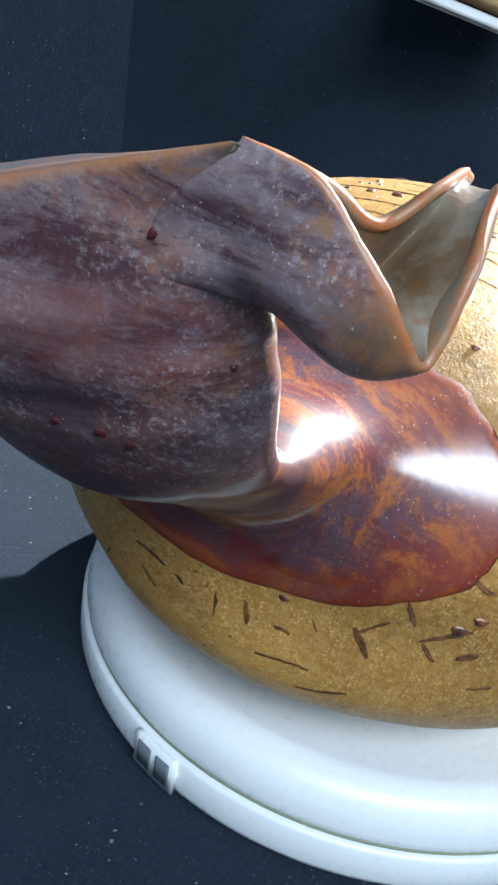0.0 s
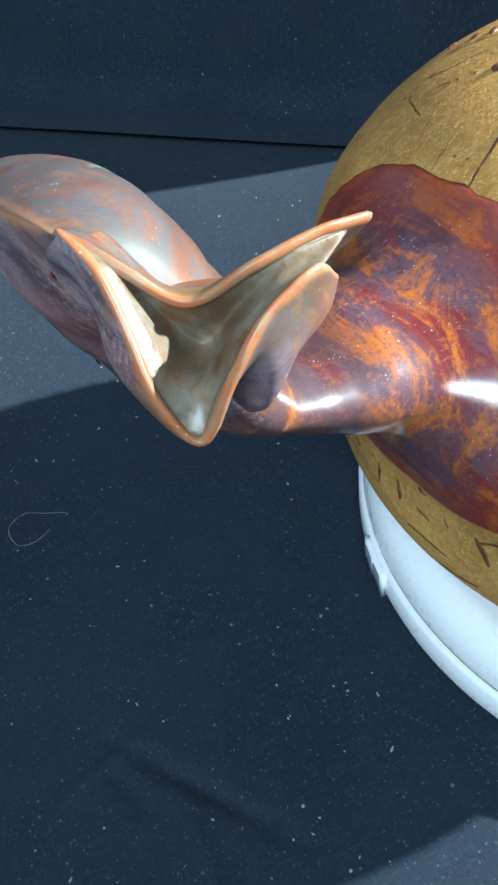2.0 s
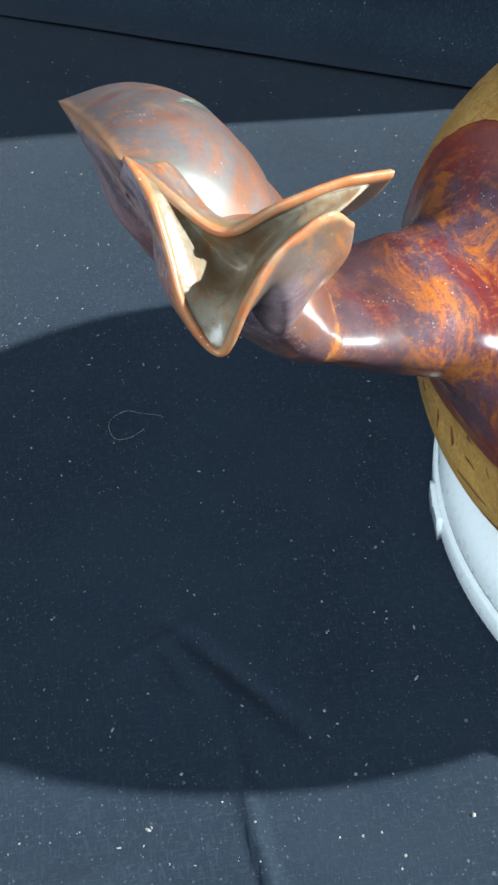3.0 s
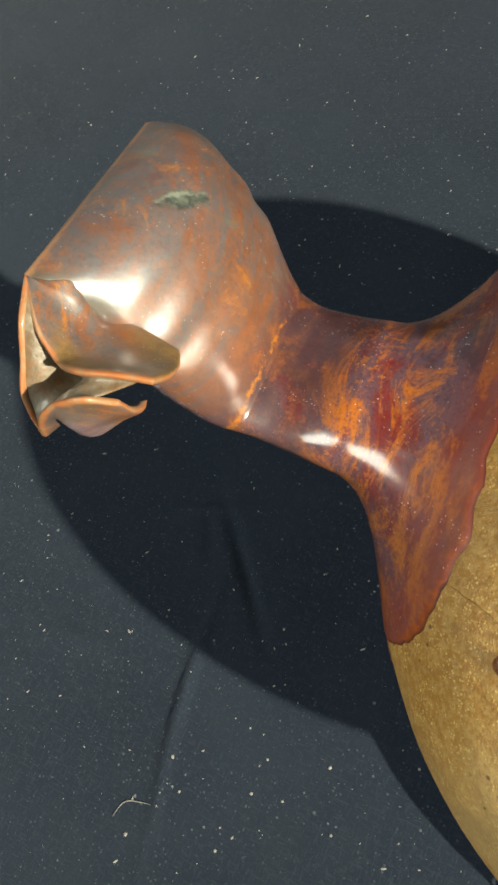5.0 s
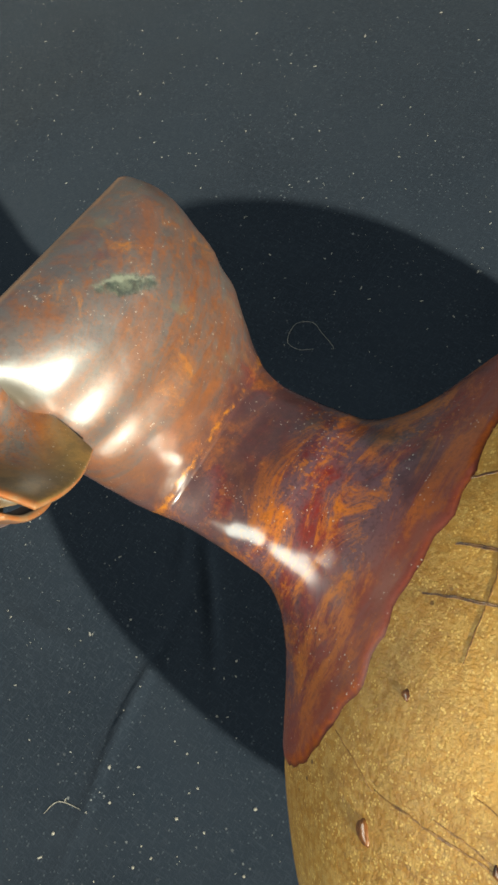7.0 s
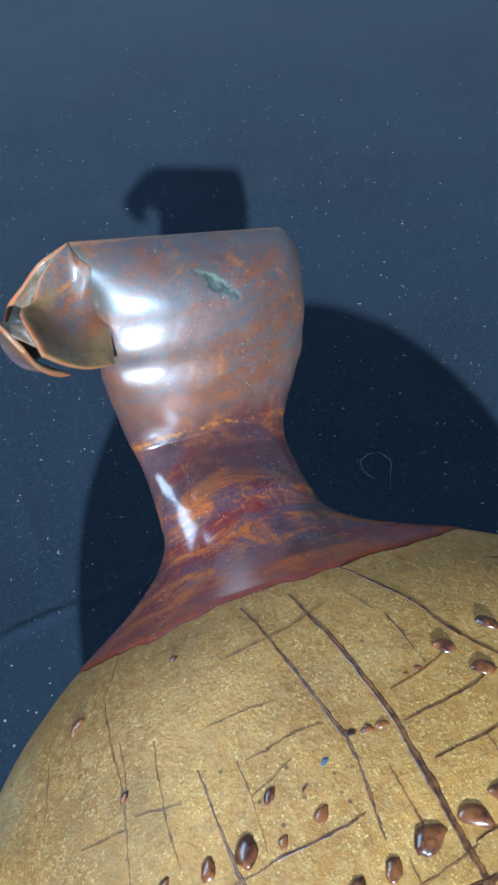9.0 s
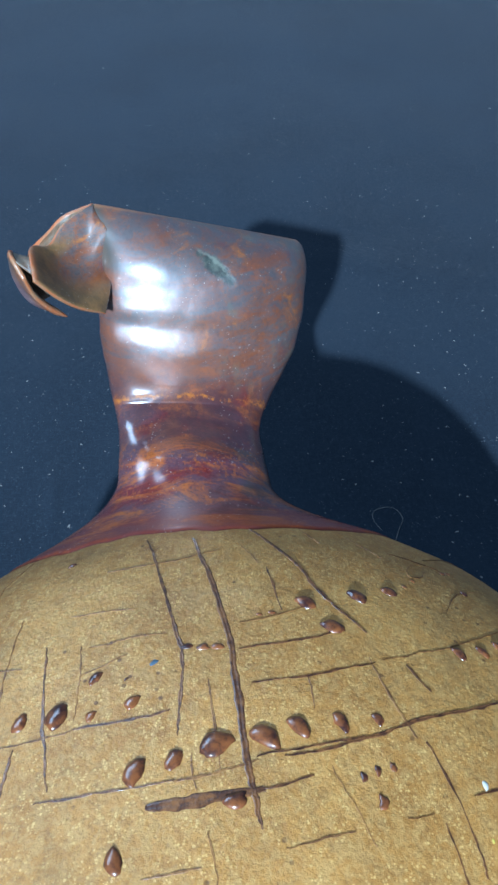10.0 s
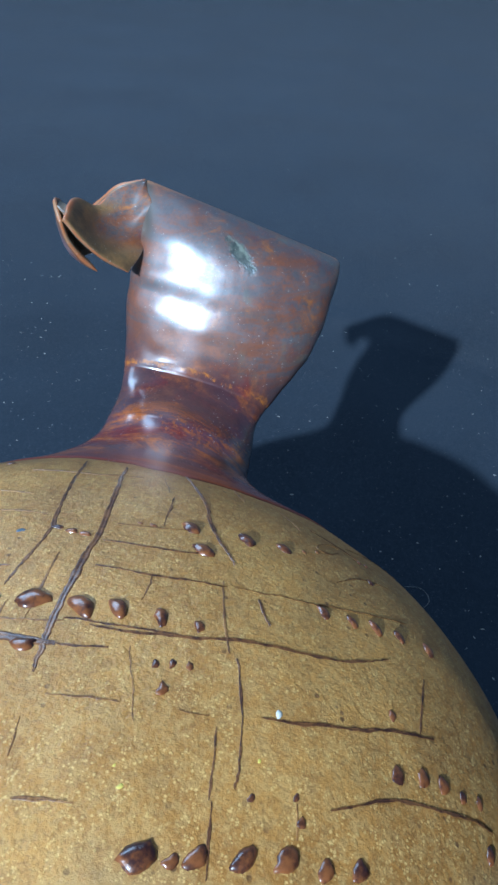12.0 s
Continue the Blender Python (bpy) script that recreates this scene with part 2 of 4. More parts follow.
def spout_material():
    m = Nodes("oxblood glaze")
    edge, along = m.attribute("rim"), m.attribute("along")
    colour = glaze_colour(m)
    x, y, z = m.axes()
    colour = m.mix(m.ramp(along, -0.20, -0.38, 0.0, 0.55), colour, m.mix(m.noise(110, 4), (0.19, 0.016, 0.011), (0.33, 0.070, 0.010)))
    colour = m.mix(m.ramp(along, -0.386, -0.397, 0.0, 0.8), colour, (0.055, 0.016, 0.009))
    band = m.math("MULTIPLY", m.ramp(along, 0.02, 0.20), m.ramp(m.noise(95, 6, 0.7), 0.36, 0.56, 0.35, 0.85))
    colour = m.mix(band, colour, m.mix(m.noise(300, 5, 0.7), (0.028, 0.015, 0.018), (0.090, 0.048, 0.050)))
    # the fan's upper part is thinner glaze, greyer and more rust-coloured
    high = m.ramp(along, 0.40, 0.66)
    across = m.attribute("across")
    faced = m.ramp(m.attribute("facing"), 0.2, 0.9)
    colour = m.mix(m.math("MULTIPLY", high, 0.88), colour, m.mix(faced, outer_skin(m), fan_colour(m)))
    # a rust-orange line where the fan is joined to the neck
    seam = m.math("ABSOLUTE", m.math("ADD", m.math("SUBTRACT", along, SEAM), m.math("MULTIPLY", m.math("SUBTRACT", m.noise(170, 6, 0.75), 0.5), 0.11)))
    seam = m.math("MULTIPLY", m.ramp(seam, 0.002, 0.014, 1.0, 0.0), m.ramp(m.noise(230, 5, 0.7), 0.42, 0.56))
    colour = m.mix(m.math("MULTIPLY", seam, 0.9), colour, (0.36, 0.13, 0.014))
    # a green scar on the fan
    du, dc = m.math("SUBTRACT", along, SCAR_U), m.math("SUBTRACT", across, SCAR_C)
    lengthwise = m.math("ADD", m.math("MULTIPLY", du, SCAR_LU), m.math("MULTIPLY", dc, SCAR_LC))
    crosswise = m.math("ADD", m.math("MULTIPLY", du, SCAR_WU), m.math("MULTIPLY", dc, SCAR_WC))
    scar = m.math("ADD", m.math("MULTIPLY", lengthwise, lengthwise), m.math("MULTIPLY", crosswise, crosswise))
    scar = m.math("ADD", scar, m.math("MULTIPLY", m.math("SUBTRACT", m.noise(330, 7, 0.8), 0.5), 3.4))
    scar = m.math("MULTIPLY", m.ramp(scar, 0.35, 1.15, 1.0, 0.0), m.ramp(m.attribute("facing"), 0.5, 0.9))
    rimmed = m.math("MULTIPLY", scar, 0.85)
    colour = m.mix(rimmed, colour, m.mix(m.ramp(m.noise(520, 5, 0.75), 0.40, 0.64), (0.014, 0.028, 0.022), (0.100, 0.125, 0.092)))
    streak = m.math("ABSOLUTE", m.math("ADD", m.math("SUBTRACT", crosswise, 0.35), m.math("MULTIPLY", m.math("SUBTRACT", m.noise(300, 4), 0.5), 1.4)))
    streak = m.math("MULTIPLY", m.ramp(streak, 0.05, 0.28, 1.0, 0.0), m.math("MULTIPLY", scar, m.ramp(m.noise(420, 4), 0.42, 0.56)))
    colour = m.mix(m.math("MULTIPLY", streak, 0.7), colour, (0.22, 0.24, 0.19))
    moss = m.ramp(m.noise(64, 4, 0.6, 0.7), 0.60, 0.70, 0.0, 0.45)
    colour = m.mix(m.math("MULTIPLY", moss, high), colour, (0.115, 0.130, 0.095))
    throat = m.math("MULTIPLY", m.ramp(across, 0.85, 0.97), m.ramp(along, 0.78, 0.84))
    colour = m.mix(throat, colour, m.mix(m.noise(130, 5), (0.045, 0.036, 0.024), (0.115, 0.095, 0.066)))
    worn = m.ramp(m.math("ADD", m.math("ADD", edge, m.math("MULTIPLY", m.noise(200, 6, 0.75), 0.45)), m.math("MULTIPLY", faced, 0.12)), 1.04, 1.26, 0.0, 0.75)
    colour = m.mix(worn, colour, m.mix(m.noise(120, 4), (0.46, 0.165, 0.03), (0.30, 0.18, 0.10)))
    colour = silver(m, colour)
    gloss = m.math("MULTIPLY", m.ramp(m.attribute("facing"), 0.2, 0.9, 0.45, 1.0), m.ramp(scar, 0.0, 1.0, 1.0, 0.3))
    gloss = m.math("MULTIPLY", gloss, m.math("MULTIPLY", m.ramp(along, -0.386, -0.360, 0.05, 0.92), m.ramp(high, 0.0, 1.0, 1.0, 0.82)))
    m.set(Base_Color=colour, Roughness=m.ramp(m.noise(35, 4), 0.3, 0.7, 0.38, 0.50), Coat_Weight=gloss, Coat_Roughness=m.math("ADD", m.ramp(high, 0.0, 1.0, 0.18, 0.25), m.ramp(along, -0.10, -0.30, 0.0, 0.08)), Coat_IOR=2.0)
    lustre = m.math("MULTIPLY", high, m.ramp(m.attribute("facing"), 0.5, 0.9))
    m.set(IOR=m.ramp(lustre, 0.0, 1.0, 1.45, 2.1), Specular_IOR_Level=m.ramp(lustre, 0.0, 1.0, 0.28, 0.5), Specular_Tint=(0.84, 0.93, 1.0))
    ripple = m.math("ADD", m.noise(90, 2), m.math("MULTIPLY", m.noise(800, 5, 0.7), 0.22))
    ripple = m.math("SUBTRACT", ripple, m.math("MULTIPLY", scar, 0.5))
    m.bump(ripple, 0.30, 0.0012)
    return m.material


def lip_material(name, back):
    """Celadon-grey inside, rust at the edge; outside it takes up the fan's glaze."""
    m = Nodes(name)
    edge, outer, flow = m.attribute("rim"), m.attribute("outer"), m.attribute("flow")
    celadon = m.mix(m.noise(110, 5, 0.6, 0.8), (0.098, 0.084, 0.054), (0.215, 0.196, 0.142))
    rust = m.ramp(m.noise(70, 7, 0.72), 0.46, 0.62, 0.0, 0.7)
    celadon = m.mix(rust, celadon, (0.24, 0.092, 0.024))
    shared = fan_colour(m) if back else outer_skin(m)
    if back:
        leaf = m.mix(m.ramp(m.noise(110, 7, 0.72), 0.36, 0.62), (0.120, 0.080, 0.034), (0.290, 0.165, 0.055))
        skin_ = m.mix(flow, leaf, shared)
        colour = m.mix(outer, skin_, celadon)
    else:
        skin_ = m.mix(m.ramp(flow, 0.0, 0.7), m.mix(0.5, celadon, glaze_colour(m)), shared)
        colour = m.mix(outer, celadon, skin_)
    worn = m.ramp(m.math("ADD", edge, m.math("MULTIPLY", m.noise(240, 6, 0.75), 1.1)), 0.78, 1.35)
    colour = m.mix(worn, colour, m.mix(m.ramp(m.noise(170, 6, 0.75), 0.42, 0.60), (0.350, 0.115, 0.034), (0.300, 0.165, 0.080)))
    m.set(Base_Color=silver(m, colour), Roughness=0.52, Coat_Weight=0.18 if back else 0.25, Coat_Roughness=0.18, Coat_IOR=1.5)
    m.bump(m.math("ADD", m.noise(140, 3), m.math("MULTIPLY", m.noise(700, 3), 0.12)), 0.28, 0.0008)
    return m.material


def throat_material():
    m = Nodes("brown-grey throat glaze")
    colour = m.mix(m.ramp(m.noise(120, 6, 0.7, 0.6), 0.38, 0.62), (0.115, 0.072, 0.036), (0.200, 0.172, 0.124))
    colour = m.mix(m.ramp(m.noise(190, 7, 0.75), 0.48, 0.62, 0.0, 0.7), colour, (0.200, 0.085, 0.024))
    m.set(Base_Color=colour, Roughness=0.42, Coat_Weight=0.4, Coat_Roughness=0.2)
    m.bump(m.math("ADD", m.noise(220, 4), m.math("MULTIPLY", m.noise(900, 3), 0.2)), 0.5, 0.0008)
    return m.material


def bead_material():
    m = Nodes("brown glaze in the marks")
    colour = m.mix(m.ramp(m.noise(330, 5, 0.7), 0.36, 0.62), (0.036, 0.013, 0.011), (0.22, 0.080, 0.022))
    m.set(Base_Color=colour, Roughness=0.32, Coat_Weight=0.75, Coat_Roughness=0.14)
    m.bump(m.noise(900, 3), 0.3, 0.0003)
    return m.material


def line_material(name, dark, pale, gloss):
    m = Nodes(name)
    colour = m.mix(m.ramp(m.noise(420, 6, 0.75), 0.38, 0.62), dark, pale)
    m.set(Base_Color=colour, Roughness=0.40, Coat_Weight=gloss, Coat_Roughness=0.16)
    m.bump(m.noise(1600, 3), 0.5, 0.0003)
    return m.material


def plastic_material(name, a, b, rough):
    m = Nodes(name)
    m.set(Base_Color=m.mix(m.noise(40, 3), a, b), Roughness=m.ramp(m.noise(400, 3), 0.3, 0.7, rough - 0.05, rough + 0.08))
    m.bump(m.noise(1200, 2), 0.05, 0.0002)
    return m.material


def cloth_material():
    m = Nodes("dark blue-black cloth")
    weave = m.noise(2600, 2, 0.6)
    broad = m.noise(9, 4, 0.6)
    colour = m.mix(m.ramp(broad, 0.3, 0.7), (0.0068, 0.0122, 0.0215), (0.0110, 0.0188, 0.0315))
    colour = m.mix(m.ramp(weave, 0.4, 0.7, 0.0, 0.5), colour, (0.0155, 0.0245, 0.0400))
    lint = m.ramp(m.cells(240), 0.05, 0.10, 1.0, 0.0)
    where = m.ramp(m.noise(30, 3), 0.52, 0.66)
    colour = m.mix(m.math("MULTIPLY", m.math("MULTIPLY", lint, where), 0.4), colour, (0.22, 0.23, 0.24))
    warp = m.noise(1.0, 3, 0.6, 0.2, m.stretched(1500, 320, 320))
    weft = m.noise(1.0, 3, 0.6, 0.2, m.stretched(320, 1500, 320))
    yarn = m.math("MAXIMUM", warp, weft)
    colour = m.mix(m.ramp(yarn, 0.52, 0.66, 0.0, 0.55), colour, (0.0230, 0.0330, 0.0490))
    mote = m.math("MULTIPLY", m.specks(420, 0.24, 0.35), m.ramp(m.noise(55, 4, 0.65), 0.44, 0.66))
    colour = m.mix(m.math("MULTIPLY", mote, 0.75), colour, (0.20, 0.21, 0.22))
    fine = m.math("MULTIPLY", m.specks(900, 0.34, 0.45), m.ramp(m.noise(24, 4, 0.65), 0.34, 0.56))
    colour = m.mix(m.math("MULTIPLY", fine, 0.55), colour, (0.075, 0.090, 0.110))
    colour = m.mix(m.ramp(m.noise(38, 6, 0.7), 0.42, 0.72, 0.0, 0.5), colour, (0.0160, 0.0240, 0.0370))
    m.set(Base_Color=colour, Roughness=0.88, Sheen_Weight=0.05, Sheen_Roughness=0.5)
    m.shader.inputs["Specular IOR Level"].default_value = 0.20
    m.bump(m.math("ADD", weave, yarn), 0.4, 0.0004)
    return m.material


def plain(name, a, b, rough, scale=60):
    m = Nodes(name)
    m.set(Base_Color=m.mix(m.noise(scale, 4), a, b), Roughness=rough)
    return m.material


M_BODY, M_SPOUT, M_BEAD = body_material(), spout_material(), bead_material()
M_LINE = line_material("dark stain in the incised lines", (0.060, 0.024, 0.012), (0.21, 0.092, 0.026), 0.55)
M_FAINT = line_material("faint brown stain in shallow lines", (0.14, 0.062, 0.020), (0.33, 0.165, 0.042), 0.2)
M_SPOT = plain("dark red glaze drop", (0.035, 0.006, 0.008), (0.085, 0.014, 0.014), 0.45, 500)
M_THROAT = throat_material()
M_BACK_LIP, M_FRONT_LIP = lip_material("back lip glaze", True), lip_material("front lip glaze", False)
M_WHITE = plastic_material("white plastic", (0.70, 0.73, 0.74), (0.77, 0.79, 0.79), 0.30)
M_GAP = plain("grey-green seam", (0.20, 0.22, 0.14), (0.28, 0.30, 0.20), 0.6)
M_MARK = plain("slate grey print", (0.10, 0.12, 0.14), (0.17, 0.19, 0.21), 0.5, 300)
M_CLOTH = cloth_material()
M_BLUE = plain("blue-grey glaze dot", (0.060, 0.090, 0.130), (0.110, 0.150, 0.190), 0.4, 500)
M_CHALK = plain("chalky white glaze", (0.55, 0.54, 0.48), (0.72, 0.70, 0.62), 0.5, 500)
M_YELLOW = plain("yellow glaze fleck", (0.62, 0.50, 0.06), (0.75, 0.62, 0.14), 0.4, 500)
M_LINT = plain("pale lint", (0.16, 0.16, 0.15), (0.30, 0.29, 0.26), 0.9)
M_WOOD = plain("pale wood", (0.50, 0.34, 0.15), (0.60, 0.43, 0.22), 0.5)
M_EDGE = plain("white edge", (0.72, 0.73, 0.72), (0.80, 0.80, 0.78), 0.4)


# ---- mesh helpers ----
def part(name, bm, material, parent=None, label=""):
    """Links a bmesh as one mesh object, under its thing if one is given."""
    mesh = bpy.data.meshes.new(name)
    bmesh.ops.recalc_face_normals(bm, faces=bm.faces[:])
    for face in bm.faces:
        face.smooth = True
    bm.to_mesh(mesh)
    bm.free()
    mesh.materials.append(material)
    ob = new(name, mesh)
    ob.parent = parent
    if label:
        tagged(ob, label)
    return ob


def grid_faces(bm, rows, wrap_u=False, wrap_v=False):
    nu, nv = len(rows), len(rows[0])
    for i in range(nu if wrap_u else nu - 1):
        for j in range(nv if wrap_v else nv - 1):
            quad = (rows[i][j], rows[(i + 1) % nu][j], rows[(i + 1) % nu][(j + 1) % nv], rows[i][(j + 1) % nv])
            bm.faces.new(quad)


def revolve(profile, steps=128):
    """A solid of revolution round z from (radius, height) pairs that start and end on the axis."""
    bm = bmesh.new()
    rings = []
    for r, z in profile:
        if r < 1e-6:
            rings.append([bm.verts.new((0, 0, z))])
        else:
            rings.append([bm.verts.new((r * math.cos(2 * math.pi * k / steps), r * math.sin(2 * math.pi * k / steps), z)) for k in range(steps)])
    for a, b in zip(rings, rings[1:]):
        for k in range(steps):
            if len(a) == 1:
                bm.faces.new((a[0], b[k], b[(k + 1) % steps]))
            elif len(b) == 1:
                bm.faces.new((a[k], b[0], a[(k + 1) % steps]))
            else:
                bm.faces.new((a[k], b[k], b[(k + 1) % steps], a[(k + 1) % steps]))
    return bm


def spline(points, u):
    """A Catmull-Rom curve through the points at u from 0 to 1. A point is a tuple of any length."""
    n = len(points) - 1
    s = min(max(u, 0.0), 1.0) * n
    i = min(int(s), n - 1)
    t = s - i
    a, b, c, d = (np.array(points[min(max(i + k, 0), n)], float) for k in (-1, 0, 1, 2))
    return 0.5 * (2 * b + (c - a) * t + (2 * a - 5 * b + 4 * c - d) * t * t + (3 * b - a - 3 * c + d) * t * t * t)


# ---- cloth ----
BODY_A, BODY_B, BODY_Z, BODY_E = 0.090, 0.0576, 0.068, 2.0855
PLATE_TOP = 0.0140
CLOTH_Z = -0.0125


# creases in the cloth: middle, direction, height, half width, reach
CREASES = (
    (0.1643, 0.0107, -2.81, 0.0011, 0.0016, 0.0135),
    (0.1444, 0.0267, 2.27, -0.0024, 0.0020, 0.0229),
    (0.1425, 0.0743, 1.72, 0.0018, 0.0018, 0.0330),
    (0.1605, 0.0203, 1.98, -0.0010, 0.0018, 0.0106),
    (0.1857, 0.0688, -3.05, 0.0008, 0.0030, 0.0169),
    (0.110, -0.062, 2.82, 0.0010, 0.0035, 0.050), (0.36, -0.10, 1.30, 0.0006, 0.012, 0.10), (0.40, -0.02, 1.55, -0.0006, 0.014, 0.12),
    (-0.25, -0.20, 0.9, 0.002, 0.008, 0.15), (-0.35, 0.10, 1.9, 0.003, 0.012, 0.2),
)


def fold(x, y):
    """Creases and soft waves of the laid cloth, in metres."""
    p = Vector((x, y, 0))
    h = 0.0016 * noise.noise(p * 7.0) + 0.0005 * noise.noise(p * 23.0 + Vector((3, 1, 0)))
    for px, py, ang, depth, width, reach in CREASES:
        along = (x - px) * math.cos(ang) + (y - py) * math.sin(ang)
        across = -(x - px) * math.sin(ang) + (y - py) * math.cos(ang) + 0.004 * noise.noise(Vector((along * 20, ang, 0)))
        h += depth * math.exp(-((across / width) ** 2)) * math.exp(-((along / reach) ** 2))
    near = math.hypot(x + 0.015, y - 0.003)
    return CLOTH_Z + h * min(1.0, max(0.0, (near - 0.092) / 0.03))


def build_cloth():
    """One sheet: flat on the table, drawn up as a draped backdrop on two sides."""
    bm = bmesh.new()
    rows = []
    def axis_steps(a, b, fine_a, fine_b, finest):
        out, s = [], a
        while s < b:
            out.append(s)
            s += 0.0016 if finest[0] < s < finest[1] else (0.005 if fine_a < s < fine_b else (0.03 if abs(s) < 1.3 else 0.2))
        return out + [b]
    us, vs = axis_steps(-0.62, 4.2, -0.30, 0.45, (0.085, 0.205)), axis_steps(-3.0, 3.0, -0.60, 0.35, (-0.05, 0.14))
    rise = -0.36
    for u in us:
        row = []
        for v in vs:
            if u >= rise:
                x, z = u, 0.0
            else:
                s, r = rise - u, 0.10
                ang = min(s / r, 1.3)
                x, z = rise - r * math.sin(ang), r * (1 - math.cos(ang))
                rest = s - r * ang
                if rest > 0:
                    x, z = x - rest * math.cos(1.3), z + rest * math.sin(1.3)
                drape = 0.020 * math.sin(v * 17 + 2.0 * noise.noise(Vector((v * 3, 0.3, 0)))) + 0.03 * noise.noise(Vector((v * 4, s * 2.5, 1.7)))
                x += drape * min(1.0, max(0.0, s - 0.05) * 4)
            row.append(bm.verts.new((x, v, z + (fold(x, v) if u >= rise else CLOTH_Z))))
        rows.append(row)
    grid_faces(bm, rows)
    ob = part("cloth", bm, M_CLOTH)
    return tagged(ob, "dark blue-black cloth spread flat and draped up behind, dotted with lint", "cloth", kind="structure")


def build_dark_backdrop():
    """An added second length of the cloth, upright across the corner behind the turntable, its hem spread on the first.
    """
    bm = bmesh.new()
    # turned from the sun: it hides lit cloth and stands in for shade
    facing, along = Vector((0.62, 0.785, 0)), Vector((0.785, -0.62, 0))
    hem = ((-0.172, 0.0045), (-0.186, 0.0055), (-0.196, 0.011), (-0.202, 0.022), (-0.205, 0.045), (-0.208, 0.09), (-0.211, 0.14), (-0.214, 0.187), (-0.218, 0.197), (-0.224, 0.200), (-0.231, 0.197), (-0.236, 0.187), (-0.240, 0.14), (-0.244, 0.07), (-0.248, 0.0045))
    rows, steps, high = [], 260, 60
    for i in range(steps + 1):
        v = 0.045 + 0.9 * i / steps
        row = []
        for k in range(high + 1):
            out, z = spline(hem, k / high)
            wave = 0.0055 * math.sin(v * 48 + 2.2 * noise.noise(Vector((v * 6, 0.7, 0)))) + 0.004 * noise.noise(Vector((v * 14, z * 9, 2.2)))
            p = facing * (out + wave * min(1.0, z * 9)) + along * v
            row.append(bm.verts.new((p.x, p.y, max(z, 0.0045) + CLOTH_Z)))
        rows.append(row)
    grid_faces(bm, rows)
    ob = part("backdrop", bm, M_CLOTH)
    return tagged(ob, "dark blue-black cloth hung upright behind the turntable, added to keep the background dark", "backdrop", kind="structure")


build_cloth()
build_dark_backdrop()


# ---- turntable ----
def build_turntable():
    top = new("turntable")
    top.location = (-0.0098, 0.0044, 0.0)
    top.scale = (1.012, 1.012, 1.0)
    tagged(top, "round white plastic turntable on dark cloth", "turntable")
    plate = [(0.0, PLATE_TOP), (0.0770, PLATE_TOP), (0.0785, PLATE_TOP + 0.0002), (0.0797, PLATE_TOP - 0.0003), (0.0815, 0.0130), (0.0836, 0.0114), (0.0852, 0.0092), (0.0861, 0.0064), (0.0865, 0.0036), (0.0865, 0.0020), (0.0862, 0.0015), (0.0, 0.0015)]
    part("top_plate", revolve(plate, 192), M_WHITE, top)
    seam = [(0.0, 0.00145), (0.0861, 0.00145), (0.0863, 0.0008), (0.0861, 0.00025), (0.0, 0.00025)]
    part("seam", revolve(seam, 192), M_GAP, top, "grey-green seam between plate and base")
    base = [(0.0, 0.0002), (0.0862, 0.0002), (0.0871, -0.0001), (0.0877, -0.0010), (0.0877, -0.0090), (0.0873, -0.0104), (0.0862, -0.0113), (0.0840, -0.0117), (0.0, -0.0117)]
    part("base", revolve(base, 192), M_WHITE, top)
    # raised frame with two printed marks on the base's wall
    def wall_patch(a0, a1, z0, z1, out):
        bm = bmesh.new()
        n = 8
        inner, outer = [], []
        for rows, r in ((inner, 0.0870), (outer, 0.0877 + out)):
            for i in range(n + 1):
                a = radians(a0 + (a1 - a0) * i / n)
                rows.append([bm.verts.new((r * math.cos(a), r * math.sin(a), z)) for z in (z0, z1)])
        ring = [[inner[i][0], outer[i][0], outer[i][1], inner[i][1]] for i in range(n + 1)]
        grid_faces(bm, ring, wrap_v=True)
        bm.faces.new(ring[0])
        bm.faces.new(ring[-1][::-1])
        return bm
    part("port_frame", wall_patch(LAB0, LAB0 + 9, -0.0108, -0.0006, 0.0012), M_WHITE, top)
    for k in (0, 1):
        part("port", wall_patch(LAB0 + 1.1 + 4.0 * k, LAB0 + 3.9 + 4.0 * k, -0.0090, -0.0022, 0.0016), M_MARK, top, "slate-grey port in the base's wall")
    foot = [(0.0, -0.0117), (0.079, -0.0117), (0.079, CLOTH_Z), (0.0, CLOTH_Z)]
    part("foot_ring", revolve(foot, 96), M_MARK, top, "dark rubber foot ring")
    return top


LAB0 = -12.0
build_turntable()


# ---- vessel ----
def dent(x, y, z):
    """How far the body is pressed in below the spout and bulges out over its foot."""
    a = math.degrees(math.atan2(y, x))
    pressed = -0.0055 * math.exp(-(((a - 15) / 30) ** 2)) * math.exp(-(((z - 0.062) / 0.014) ** 2))
    return pressed + 0.0038 * math.exp(-(((a - 8) / 46) ** 2)) * math.exp(-(((z - 0.036) / 0.011) ** 2))


def body_radius(z):
    """The body's radius at a height over the table."""
    return BODY_A * max(0.0, 1 - (abs(z - BODY_Z) / BODY_B) ** BODY_E) ** (1 / BODY_E)


def toward(azimuth, elevation):
    """A place near the body's skin, by its direction from the body's middle."""
    a, e = radians(azimuth), radians(elevation)
    return Vector((math.cos(a) * math.cos(e), math.sin(a) * math.cos(e), math.sin(e))) * 0.07 + Vector((0, 0, BODY_Z))


vessel = new("clay_vessel")
vessel.location = (0, 0, PLATE_TOP)
tagged(vessel, "squat golden clay vessel with a pinched oxblood-glazed spout", "vessel")


def settle(ob):
    ob.matrix_parent_inverse = Matrix.Translation((0, 0, -PLATE_TOP))
    return ob


